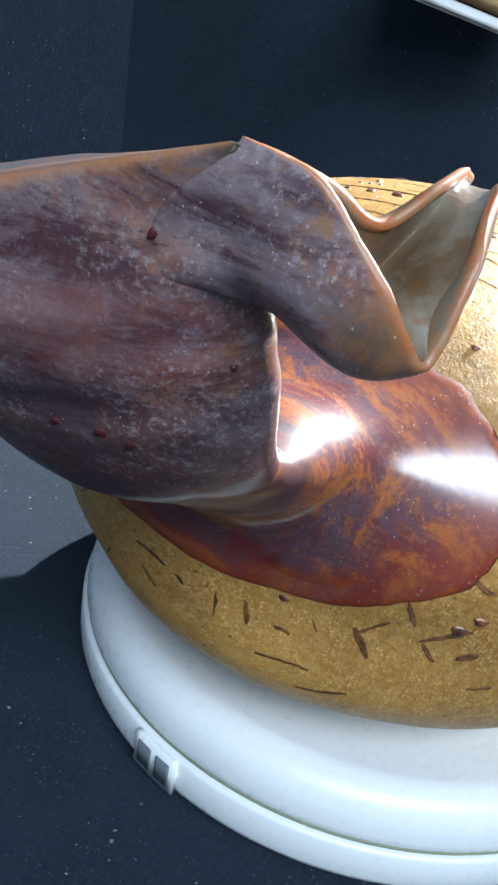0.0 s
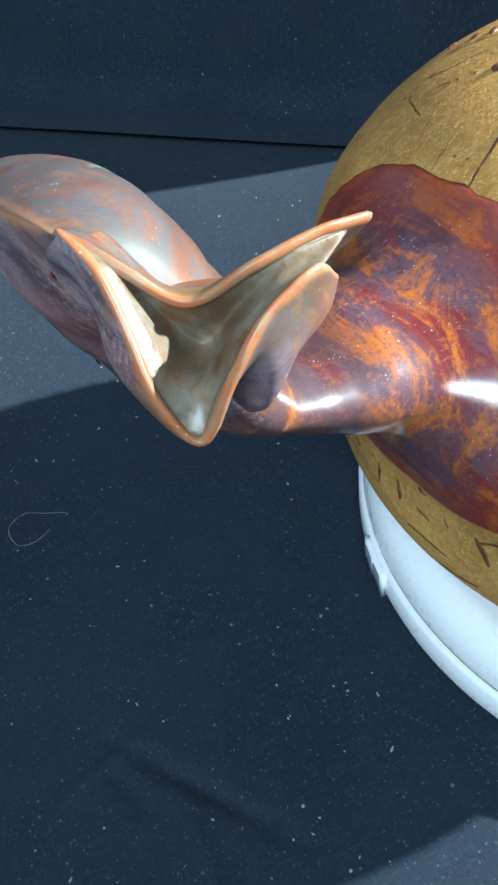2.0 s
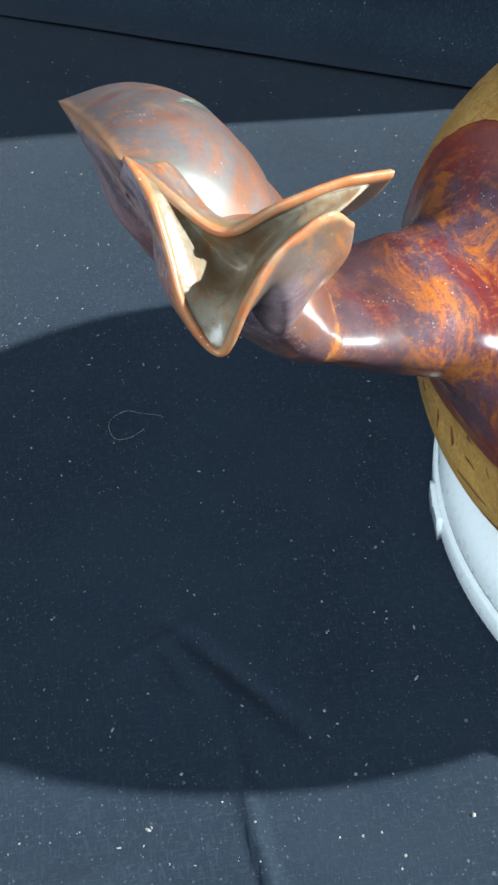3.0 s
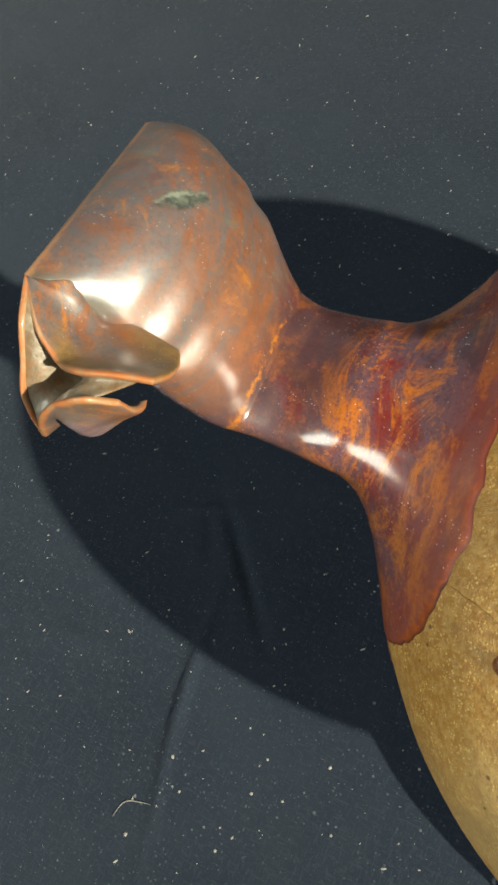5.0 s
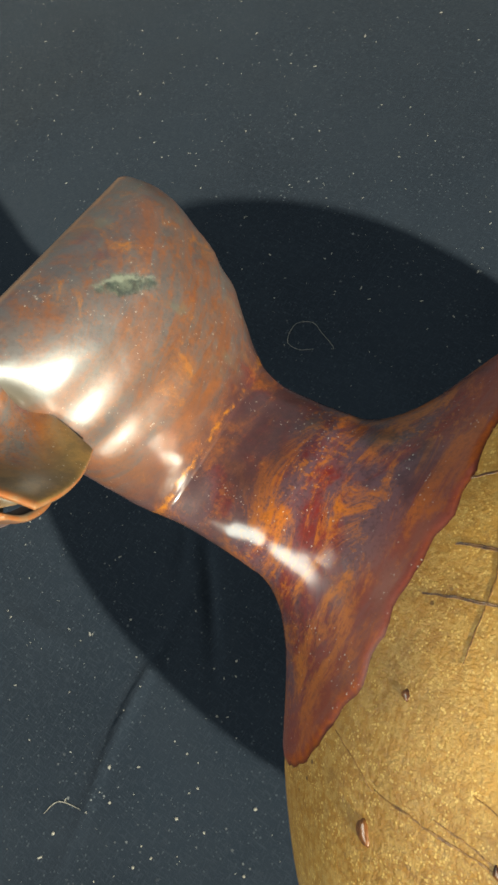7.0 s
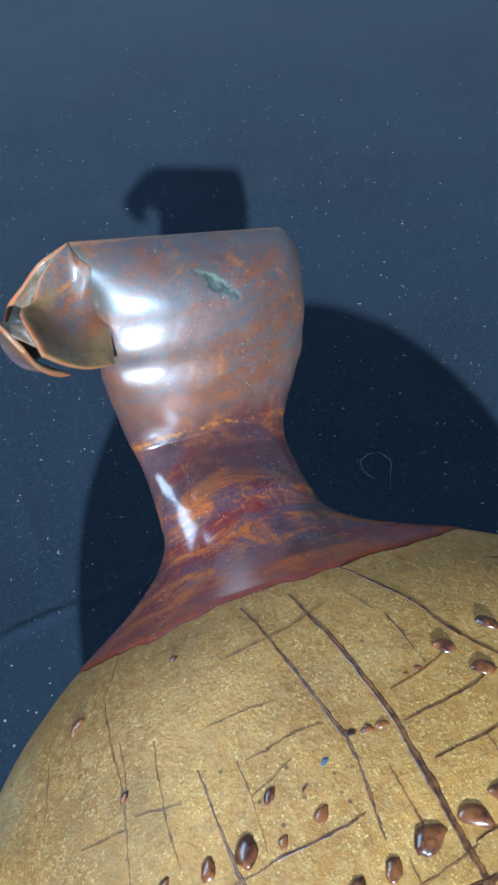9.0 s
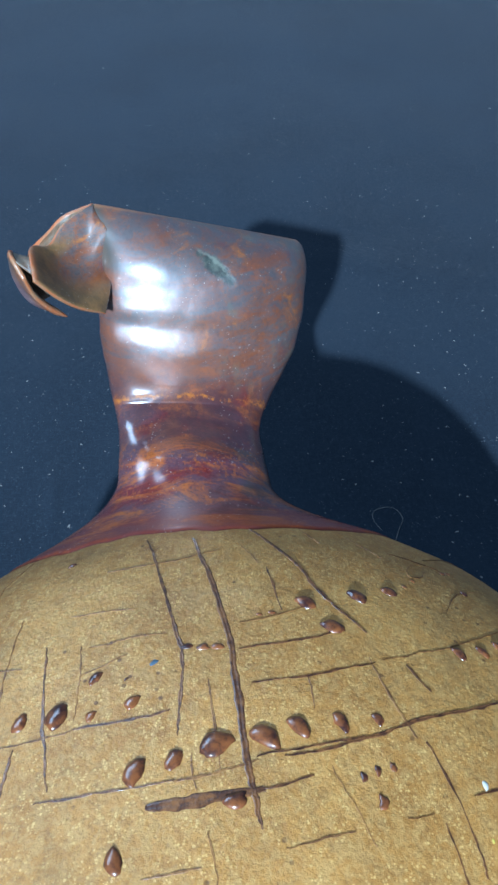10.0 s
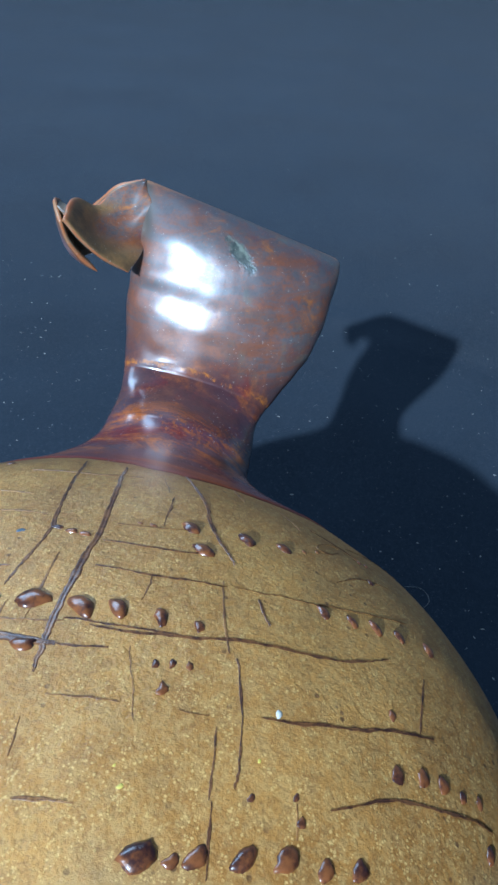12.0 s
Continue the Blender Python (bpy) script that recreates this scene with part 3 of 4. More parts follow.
def skin(p):
    """A place drawn onto the body's skin, with the normal there."""
    d = Vector((p.x, p.y, p.z - BODY_Z))
    k = ((math.hypot(d.x, d.y) / BODY_A) ** BODY_E + (abs(d.z) / BODY_B) ** BODY_E) ** (1 / BODY_E)
    d /= k
    q = Vector((d.x, d.y, d.z + BODY_Z))
    r = max(math.hypot(d.x, d.y), 1e-6)
    n = Vector((d.x / r * (r / BODY_A) ** (BODY_E - 1) / BODY_A, d.y / r * (r / BODY_A) ** (BODY_E - 1) / BODY_A, math.copysign((abs(d.z) / BODY_B) ** (BODY_E - 1) / BODY_B, d.z))).normalized()
    return q + d.normalized() * (0.0012 * noise.noise(q * 16.0) + 0.0004 * noise.noise(q * 60.0) + dent(*q)), n


def build_body():
    profile = [(0.0, BODY_Z + BODY_B)]
    n = 90
    for i in range(1, n):
        a = math.pi * i / n
        s, c = math.sin(a), math.cos(a)
        r, z = BODY_A * abs(s) ** (2 / BODY_E), BODY_Z + math.copysign(BODY_B * abs(c) ** (2 / BODY_E), c)
        if z < PLATE_TOP + 0.0006:
            break
        profile.append((r, z))
    foot_r = profile[-1][0]
    profile += [(foot_r - 0.002, PLATE_TOP + 0.0001), (0.0, PLATE_TOP)]
    bm = revolve(profile, 180)
    for v in bm.verts:
        d = Vector((v.co.x, v.co.y, v.co.z - BODY_Z))
        lump = 0.0012 * noise.noise(v.co * 16.0) + 0.0004 * noise.noise(v.co * 60.0) + dent(*v.co)
        if v.co.z > PLATE_TOP + 0.004:
            v.co += d.normalized() * lump
    return settle(part("body", bm, M_BODY, vessel))


# centre; half width, half thickness; slope of the width axis in x and z per unit of y
NECK = (
    (0.0930, 0.0057, 0.0937, 0.0195, 0.0112, -0.100, 0.258),
    (0.1008, 0.0060, 0.0957, 0.0190, 0.0088, -0.125, 0.255),
    (0.1086, 0.0066, 0.0988, 0.0190, 0.0070, -0.150, 0.245),
    (0.1172, 0.0053, 0.1046, 0.0220, 0.0062, -0.145, 0.240),
    (0.1244, 0.0031, 0.1170, 0.0266, 0.0082, -0.186, 0.256),
    (0.1320, 0.0005, 0.1313, 0.0270, 0.0090, -0.234, 0.270),
    (0.1401, 0.0020, 0.1395, 0.0293, 0.0012, -0.248, 0.365),
)
FOOT = (0.004, 0.0866, 0.0465, 0.0246)  # centre and half sizes of the neck's foot on the body, in y and z


def bulge(u, a):
    """How far the fan's faces swell, more on the one towards the body."""
    side = 0.0034 if math.sin(a) > 0 else 0.0020
    return side * math.sin(a) * max(0.0, math.sin(math.pi * min(1.0, max(0.0, (u - 0.40) / 0.56)) ** 0.62))


def fan_frame(u):
    x, y, z, w, h, wx, wz = spline(NECK, u)
    ahead = Vector((spline(NECK, min(u + 0.02, 1.0)) - spline(NECK, max(u - 0.02, 0.0)))[:3]).normalized()
    w_dir = Vector((wx, 1.0, wz)).normalized()
    t_dir = ahead.cross(w_dir).normalized()
    tip = max(0.0, (u - 0.955) / 0.045)
    return Vector((x, y, z)), w_dir, t_dir, w * (1 - 0.06 * tip * tip), h * math.sqrt(max(1 - tip * tip, 0.02)), ahead


def on_fan(u, degrees):
    """A place on the fan's skin: 0 is the pouring side, 90 the face towards the body, -90 the outer face."""
    c, w_dir, t_dir, w, h, ahead = fan_frame(u)
    a = radians(degrees)
    return c + w_dir * w * math.cos(a) + t_dir * (h * math.sin(a) + bulge(u, a))


def build_spout():
    """A round neck that grows out of the body and flattens into a wide closed fan with a rounded crest."""
    bm = bmesh.new()
    rim = bm.verts.layers.float.new("rim")
    along = bm.verts.layers.float.new("along")
    across = bm.verts.layers.float.new("across")
    facing = bm.verts.layers.float.new("facing")
    rows, steps, count, root = [], 128, 140, 40
    foot, slope = [], []
    for k in range(steps):
        a = 2 * math.pi * k / steps
        spots = []
        for grow in (1.0, 0.96):
            grow *= 1 + 0.05 * noise.noise(Vector((math.cos(a) * 2.2, math.sin(a) * 2.2, 4.0))) + 0.022 * noise.noise(Vector((math.cos(a) * 9.0, math.sin(a) * 9.0, 1.0)))
            y, z = FOOT[0] + FOOT[2] * grow * math.cos(a), FOOT[1] + FOOT[3] * grow * math.sin(a)
            r = body_radius(z)
            spots.append(skin(Vector((math.sqrt(max(r * r - y * y, 1e-6)), y, z)))[0])
        foot.append(spots[0])
        slope.append((spots[1] - spots[0]).normalized())
    c, w_dir, t_dir, w, h, ahead = fan_frame(0.0)
    for i in range(root):
        t = i / root
        row = []
        for k in range(steps):
            a = 2 * math.pi * k / steps
            end = on_fan(0.0, math.degrees(a))
            span = (end - foot[k]).length
            p = foot[k] * (2 * t ** 3 - 3 * t * t + 1) + slope[k] * span * 0.95 * (t ** 3 - 2 * t * t + t) + end * (3 * t * t - 2 * t ** 3) + ahead * span * 0.9 * (t ** 3 - t * t)
            p += skin(p)[1] * (0.00050 * min(1.0, t * 14) ** 0.5 - 0.00012) * (1 - t)
            v = bm.verts.new(p)
            v[along] = (t - 1.0) * 0.4
            v[across] = math.cos(a)
            v[facing] = 1.0
            row.append(v)
        rows.append(row)
    for i in range(count + 1):
        u = i / count
        c, w_dir, t_dir, w, h, ahead = fan_frame(u)
        # shallow throwing ribs across the fan, and a small step where the fan is joined on
        swell = 0.00034 * math.sin((u - 0.5) * 62.0) * math.exp(-(((u - 0.70) / 0.10) ** 2)) + 0.00025 / (1 + math.exp(-(u - 0.427) * 260.0)) * max(0.0, 1 - (u - 0.427) * 3)
        row = []
        for k in range(steps):
            a = 2 * math.pi * k / steps
            p = c + w_dir * w * math.cos(a) + t_dir * h * math.sin(a)
            out = (w_dir * math.cos(a) / max(w, 1e-4) + t_dir * math.sin(a) / max(h, 1e-4)).normalized()
            soft = min(1.0, max(0.0, (1.0 - u) * 10)) * min(1.0, u * 8)
            p += t_dir * bulge(u, a)
            skewed = swell * (0.7 + 0.9 * noise.noise(p * 70.0)) if u > 0.35 else 0.0
            v = bm.verts.new(p + out * soft * (0.0006 * noise.noise(p * 55.0) + 0.0002 * noise.noise(p * 190.0) + skewed))
            v[rim] = max(0.0, (u - 0.90) / 0.10)
            v[along] = u
            v[across] = math.cos(a)
            v[facing] = 1.0 if math.sin(a) > 0 else min(1.0, max(0.0, 1 - u * 3))
            row.append(v)
        rows.append(row)
    grid_faces(bm, rows, wrap_v=True)
    bm.faces.new(rows[-1])
    return settle(part("spout", bm, M_SPOUT, vessel))


def lip_rows(columns):
    """Four rows of places, root to edge. Each column: a place at the root, how far it leaves along the fan, a sag, the free edge."""
    control = [[], [], [], []]
    for root, leave, sag, edge in columns:
        sag, edge = Vector(sag), Vector(edge)
        if len(root) == 2:  # a place on the fan: the sheet leaves along the fan's skin
            turn = -1 if root[1] > 0 else 1
            start, ahead = on_fan(*root), on_fan(root[0], root[1] + 4 * turn)
            side, root = (ahead - start).normalized(), start
        else:
            root, side = Vector(root), Vector((0, 1, 0))
        span = edge - root
        first = span.lerp(side * span.length, leave)
        control[0].append(tuple(root))
        control[1].append(tuple(root + first / 3 + sag))
        control[2].append(tuple(root + span * 0.667 + sag))
        control[3].append(tuple(edge))
    return control


LIP_FULL = 1.25  # how much thicker the lips are on their inner side


def build_lip(name, control, thick, material, label, inner=0, uneven=1.0):
    """A curled sheet through rows of places; the last row is its free edge. It is thicker towards its inner side."""
    bm = bmesh.new()
    rim = bm.verts.layers.float.new("rim")
    outer = bm.verts.layers.float.new("outer")
    flow = bm.verts.layers.float.new("flow")
    nu, nv = 80, 40
    grid = []
    for i in range(nu + 1):
        across = [spline(row, i / nu) for row in control]
        grid.append([Vector(spline(across, j / nv)) for j in range(nv + 1)])
    front, back = [], []
    for i in range(nu + 1):
        fr, br = [], []
        for j in range(nv + 1):
            p = grid[i][j]
            du = grid[min(i + 1, nu)][j] - grid[max(i - 1, 0)][j]
            dv = grid[i][min(j + 1, nv)] - grid[i][max(j - 1, 0)]
            n = du.cross(dv)
            n = n.normalized() if n.length > 1e-12 else Vector((0, 0, 1))
            edge = max(j / nv, 0.5 + 0.5 * (i / nu - 0.94) / 0.06 if i / nu > 0.94 else 0.0)
            half = thick * (1 - 0.30 * j / nv) * min(1.0, 0.15 + j / 8) * min(1.0, 0.25 + i / 10)
            closing = min((nv - j) / 4, (nu - i) / 4, 1.0)
            half *= 0.18 + 0.82 * math.sqrt(1 - (1 - closing) ** 2)
            for rows_, s in ((fr, 1), (br, -1)):
                ragged = (0.0005 * noise.noise(p * 210.0) + 0.0003 * noise.noise(p * 620.0)) * max(0.0, j / nv - 0.8) * 5
                full = half * (LIP_FULL if s == inner else 1.0)
                v = bm.verts.new(p + n * full * s + n * 0.0002 * uneven * noise.noise(p * 160.0) + dv.normalized() * ragged * uneven)
                v[rim] = max(0.0, (edge - 0.88) / 0.12)
                v[outer] = (1.0 if s > 0 else 0.0)
                v[flow] = max(min(1.0, max(0.0, (0.80 - j / nv) * 5)) * min(1.0, max(0.0, (0.90 - i / nu) * 6)), min(1.0, max(0.0, (0.42 - i / nu) * 6)))
                rows_.append(v)
        front.append(fr)
        back.append(br)
    grid_faces(bm, front)
    grid_faces(bm, [r[::-1] for r in back])
    for i in range(nu):
        bm.faces.new((front[i][nv], back[i][nv], back[i + 1][nv], front[i + 1][nv]))
        bm.faces.new((front[i][0], front[i + 1][0], back[i + 1][0], back[i][0]))
    for i in (0, nu):
        for j in range(nv):
            bm.faces.new((front[i][j], front[i][j + 1], back[i][j + 1], back[i][j]))
    return settle(part(name, bm, material, vessel, label))


build_body()
build_spout()
# back lip: leaves the face towards the body, dips to a fold and ends in a free leaf
BACK = lip_rows((
    ((0.985, 8), 0.1, (0, 0, 0), (0.1330, 0.0279, 0.1492)),
    ((0.94, 16), 0.25, (0, 0, -0.0003), (0.1282, 0.0345, 0.1466)),
    ((0.895, 20), 0.35, (0, 0, -0.0018), (0.1234, 0.0383, 0.1436)),
    ((0.1252, 0.0258, 0.1372), 0.0, (0, 0.0004, -0.0022), (0.1165, 0.0405, 0.1476)),
    ((0.1203, 0.0242, 0.1346), 0.0, (-0.0004, 0.0004, -0.0024), (0.1092, 0.0394, 0.1481)),
    ((0.1122, 0.0252, 0.1318), 0.0, (-0.0014, 0.0002, -0.0006), (0.1037, 0.0381, 0.1468)),
))
build_lip("back_lip", BACK, 0.00080, M_BACK_LIP, "curled back lip with a grey-green inside and a rust edge", 1, uneven=0.4)
# front lip: carries on the outer face, runs round the pouring point and up into an upright petal
FRONT = lip_rows((
    ((0.985, -12), 0.1, (0, 0, 0), (0.1331, 0.0277, 0.1492)),
    ((0.945, -44), 0.9, (0, 0, 0), (0.1309, 0.0338, 0.1477)),
    ((0.90, -48), 0.9, (0, 0, 0), (0.1301, 0.0395, 0.1432)),
    ((0.855, -42), 0.8, (0.0008, 0, -0.0008), (0.1298, 0.0441, 0.1384)),
    ((0.82, -24), 0.5, (0.0, 0.0005, -0.0032), (0.1268, 0.0473, 0.1335)),
    ((0.80, -6), 0.2, (-0.0008, 0.0010, -0.0040), (0.1226, 0.0476, 0.1412)),
    ((0.1206, 0.0418, 0.1300), 0.0, (-0.0004, 0.0014, -0.0006), (0.1180, 0.0456, 0.1460)),
    ((0.1168, 0.0374, 0.1292), 0.0, (-0.0008, 0.0012, -0.0004), (0.1122, 0.0441, 0.1478)),
    ((0.1146, 0.0345, 0.1296), 0.0, (-0.0012, 0.0010, 0.0000), (0.1092, 0.0416, 0.1436)),
))
build_lip("front_lip", FRONT, 0.00080, M_FRONT_LIP, "folded front lip with a pouring point and a rust edge", -1, uneven=0.6)
# floor of the mouth: slopes in from the front rim to a crack at the foot of the back lip, then runs on as a gutter between leaf and petal
GUTTER = [[], [], [], []]
INWARD = Vector((-0.2, -0.55, -0.8)).normalized()
for ub, uf, near, far in ((0.02, 0.02, 0.0, 0.0), (0.20, 0.14, 0.0012, 0.0004), (0.29, 0.29, 0.0034, 0.0008), (0.38, 0.43, 0.0064, 0.0014), (0.45, 0.53, 0.0068, 0.0010), (0.55, 0.64, 0.0042, 0.0012), (0.70, 0.76, 0.0012, 0.0010), (0.92, 0.88, 0.0008, 0.0006)):
    a, b = (Vector(spline(rows_[2], q)).lerp(Vector(spline(rows_[3], q)), 0.90) for rows_, q in ((BACK, ub), (FRONT, uf)))
    for row, t, low in zip(GUTTER, (0.0, 0.20, 0.62, 1.0), (0.0, near, far, 0.0)):
        row.append(tuple(a.lerp(b, t) + INWARD * low))
build_lip("throat", GUTTER, 0.0004, M_THROAT, "brown and celadon floor of the mouth between the two lips", uneven=0.2)


def glaze_spot(u, degrees, size):
    """A flat dark-red drop of glaze on the fan's outer face; size is its half width in millimetres."""
    q = on_fan(u, degrees)
    east = (on_fan(u, degrees + 3) - on_fan(u, degrees - 3)).normalized()
    north = (on_fan(u + 0.01, degrees) - on_fan(u - 0.01, degrees)).normalized()
    n = east.cross(north).normalized()
    if n.dot(q - fan_frame(u)[0]) < 0:
        n = -n
    bm = bmesh.new()
    r, rows = size * 0.001, []
    for i in range(1, 6):
        a = math.pi / 2 * i / 5
        row = []
        for k in range(16):
            b = 2 * math.pi * k / 16
            rough = 1 + 0.5 * noise.noise(Vector((u * 90 + math.cos(b), degrees + math.sin(b), 0.4)))
            row.append(bm.verts.new(q + (east * math.cos(b) + north * math.sin(b) * 0.8) * r * rough * math.sin(a) + n * (0.0003 * math.cos(a) + 0.0002)))
        rows.append(row)
    grid_faces(bm, rows, wrap_v=True)
    bm.faces.new(rows[0])
    return settle(part("glaze_spot", bm, M_SPOT, vessel, "dark red drop of glaze"))


glaze_spot(0.930, -25.0, 0.76)
glaze_spot(0.915, -47.5, 0.63)
glaze_spot(0.865, -32.5, 0.53)
glaze_spot(0.715, -27.5, 0.46)
glaze_spot(0.615, -67.5, 0.92)
glaze_spot(0.640, -75.0, 1.05)
glaze_spot(0.660, -87.5, 0.80)


# ---- marks on the clay ----
def scratch(width, *bends):
    """An incised line whose floor is stained with brown glaze, between two raised burrs."""
    knots = [tuple(skin(toward(*b))[0]) for b in bends]
    length = sum((Vector(a) - Vector(b)).length for a, b in zip(knots, knots[1:]))
    count = max(6, int(length / 0.0006))
    bm = bmesh.new()
    rows, half = [], width * 0.00018
    burr = min(0.00016, 0.00007 + 0.00005 * width)
    wild = min(1.0, 1.1 / width)
    seed = Vector((bends[0][0], width * 7, bends[0][1] * 0.7))
    for i in range(count + 1):
        u = i / count
        p = Vector(spline(knots, u)) if len(knots) > 2 else Vector(knots[0]).lerp(Vector(knots[-1]), u)
        ahead = (Vector(spline(knots, min(u + 0.02, 1))) - Vector(spline(knots, max(u - 0.02, 0)))).normalized()
        q, n = skin(p)
        side = ahead.cross(n).normalized()
        q, n = skin(p + side * (0.0004 * noise.noise(seed + Vector((u * length * 180, 0, 0))) + 0.0002 * noise.noise(seed + Vector((0, u * length * 900, 0)))))
        w = half * (0.12 + 0.88 * math.sin(math.pi * min(max(u, 0.02), 0.98)) ** 0.5) * (1 + wild * (1.1 * noise.noise(seed + Vector((0, 0, u * length * 500))) + 0.7 * noise.noise(seed + Vector((0, 0, u * length * 130)))))
        w = max(w, 0.00006)
        rows.append([bm.verts.new(q + side * w * k + n * h) for k, h in ((-1.5, -0.0001), (-0.9, burr), (-0.35, 0.00005), (0.35, 0.00005), (0.9, burr), (1.5, -0.0001))])
    grid_faces(bm, rows)
    return settle(part("incised_line", bm, M_LINE if width > 0.85 else M_FAINT, vessel))


def bead(azimuth, elevation, size, material=M_BEAD, label=""):
    """A pressed pit filled with a glossy bead of brown glaze, cut off straight on its upper side."""
    q, n = skin(toward(azimuth, elevation))
    east = Vector((0, 0, 1)).cross(n).normalized()
    north = n.cross(east)
    bm = bmesh.new()
    r = size * 0.001
    rows, seed = [], Vector((azimuth, elevation * 0.9, 0))
    for i in range(1, 7):
        a = math.pi / 2 * i / 6
        row = []
        for k in range(14):
            b = 2 * math.pi * k / 14
            rough = 1 + 0.40 * noise.noise(seed + Vector((math.cos(b) * 1.1, math.sin(b) * 1.1, 0.3))) + 0.16 * noise.noise(seed + Vector((math.cos(b) * 3.1, math.sin(b) * 3.1, a)))
            up = math.sin(b) * (0.42 if math.sin(b) > 0 else 0.92) + 0.24
            row.append(bm.verts.new(q + (east * math.cos(b) * r * 1.06 + north * up * r) * math.sin(a) * rough + n * (r * 0.40 * math.cos(a) - 0.00010)))
        rows.append(row)
    grid_faces(bm, rows, wrap_v=True)
    bm.faces.new(rows[0])
    return settle(part("glaze_bead", bm, material, vessel, label))


# incised lines: width in millimetres, then azimuth and elevation of each bend
scratch(1.4, (14.4, 35.6), (15.6, 55.9), (18.3, 66.5), (39.7, 76.9))
scratch(2.7, (6.0, 37.4), (0.0, 61.1), (-17.4, 83.2), (-143.3, 83.9))
scratch(1.6, (-5.0, 33.9), (-14.0, 42.4), (-24.2, 49.7), (-40.1, 54.5))
scratch(0.8, (-13.6, 30.8), (-19.7, 36.0))
scratch(0.9, (-3.9, 65.0), (-26.7, 60.8), (-32.9, 57.3))
scratch(1.0, (-10.8, 71.7), (-33.6, 67.0), (-47.7, 58.2))
scratch(0.8, (-4.1, 59.8), (-16.1, 57.1), (-23.4, 53.6))
scratch(1.2, (-31.0, 83.2), (-59.8, 75.7), (-68.6, 67.1))
scratch(4.2, (93.2, 77.1), (94.0, 83.8), (-81.8, 85.5))
scratch(0.9, (86.1, 61.1), (84.6, 68.0), (70.9, 80.9))
scratch(0.8, (40.9, 29.9), (52.4, 39.5), (68.5, 44.7))
scratch(0.8, (43.9, 41.3), (65.4, 50.8))
scratch(1.0, (45.8, 49.4), (63.2, 57.7), (83.0, 62.5))
scratch(0.9, (62.6, 62.5), (50.7, 68.9), (33.1, 72.7))
scratch(0.6, (37.1, 47.0), (24.0, 52.5))
scratch(1.2, (72.0, 55.4), (84.0, 56.1))
scratch(0.9, (-9.9, 46.7), (-16.1, 56.1))
scratch(0.7, (-33.9, 67.5), (-44.8, 71.5))
scratch(0.6, (62.3, 38.2), (59.4, 42.5))
scratch(0.7, (34.4, 56.4), (19.2, 59.5))
scratch(1.3, (-52.8, 80.4), (-67.3, 71.1), (-69.0, 58.5), (-69.9, 46.1), (-66.7, 38.1))
scratch(1.3, (-91.0, 56.4), (-86.8, 49.7), (-82.2, 41.2), (-79.4, 34.1))
scratch(1.2, (-100.8, 46.1), (-93.0, 39.3), (-89.4, 32.4), (-88.0, 26.7))
scratch(0.8, (-158.3, 67.4), (-141.5, 64.9))
scratch(1.0, (-75.5, 60.3), (-100.4, 57.2), (-109.1, 55.7))
scratch(0.9, (-53.2, 54.4), (-62.8, 54.7))
scratch(0.9, (-114.3, 56.8), (-124.6, 51.6))
scratch(0.9, (-68.2, 33.2), (-79.7, 36.2))
scratch(0.9, (-31.7, 31.8), (-41.6, 29.0))
scratch(0.8, (-138.5, 79.9), (-108.9, 72.8))
scratch(0.7, (127.5, 73.6), (152.1, 79.6))
scratch(0.8, (170.9, 72.5), (165.5, 79.1), (141.2, 84.1))
scratch(0.7, (-161.3, 72.1), (-156.4, 77.3))
scratch(0.8, (9.9, 70.3), (32.3, 86.3))
scratch(0.8, (-99.6, 66.0), (-96.4, 62.4))
scratch(0.7, (47.4, 57.8), (32.8, 60.0))
scratch(0.7, (51.5, 26.1), (60.4, 29.7))
scratch(0.8, (24.9, 42.0), (11.0, 43.5), (0.4, 41.7))
scratch(0.7, (57.5, 43.5), (53.0, 49.1))
scratch(0.7, (-39.1, 32.3), (-39.4, 34.5), (-38.7, 36.0), (-37.6, 36.0), (-36.7, 34.6), (-36.7, 32.4), (-37.4, 30.9), (-38.5, 31.2))
scratch(0.6, (-37.4, 28.5), (-38.4, 24.5), (-39.4, 19.8), (-42.1, 19.7))
scratch(0.7, (-3.3, 39.4), (-8.0, 45.9))
scratch(0.7, (-48.1, 57.0), (-52.1, 51.7), (-55.3, 44.6), (-56.5, 30.4))
scratch(2.9, (7.2, -6.5), (8.0, -10.1))
scratch(1.9, (2.9, -7.1), (3.3, -11.3))
scratch(3.1, (11.7, -8.7), (14.1, -8.9))
scratch(2.2, (10.0, -14.0), (14.2, -13.4), (17.7, -13.4))
scratch(3.4, (21.9, -4.2), (23.2, -6.3), (24.5, -8.5))
scratch(2.2, (26.9, 2.9), (28.6, -1.1))
scratch(2.8, (30.0, -3.6), (32.5, -1.5), (35.3, 0.2))
scratch(2.5, (30.4, -3.6), (32.4, -6.3))
scratch(4.0, (34.7, -4.8), (37.2, -3.6))
scratch(1.9, (16.3, -17.4), (19.6, -16.8), (23.4, -15.6))
scratch(1.6, (16.4, -5.3), (17.5, -6.9))
scratch(2.5, (-11.1, -6.3), (-8.4, -6.8), (-5.5, -7.5))
scratch(2.8, (-9.9, -10.0), (-7.0, -12.1))
scratch(2.2, (-26.0, -7.2), (-21.4, -2.9))
scratch(2.3, (-19.7, -15.2), (-17.6, -11.9))
scratch(1.9, (37.6, -9.6), (40.5, -8.7))
scratch(2.2, (32.6, 8.1), (34.3, 6.8), (36.0, 6.3))
scratch(1.9, (25.8, -1.5), (24.0, -3.2), (22.2, -5.0))
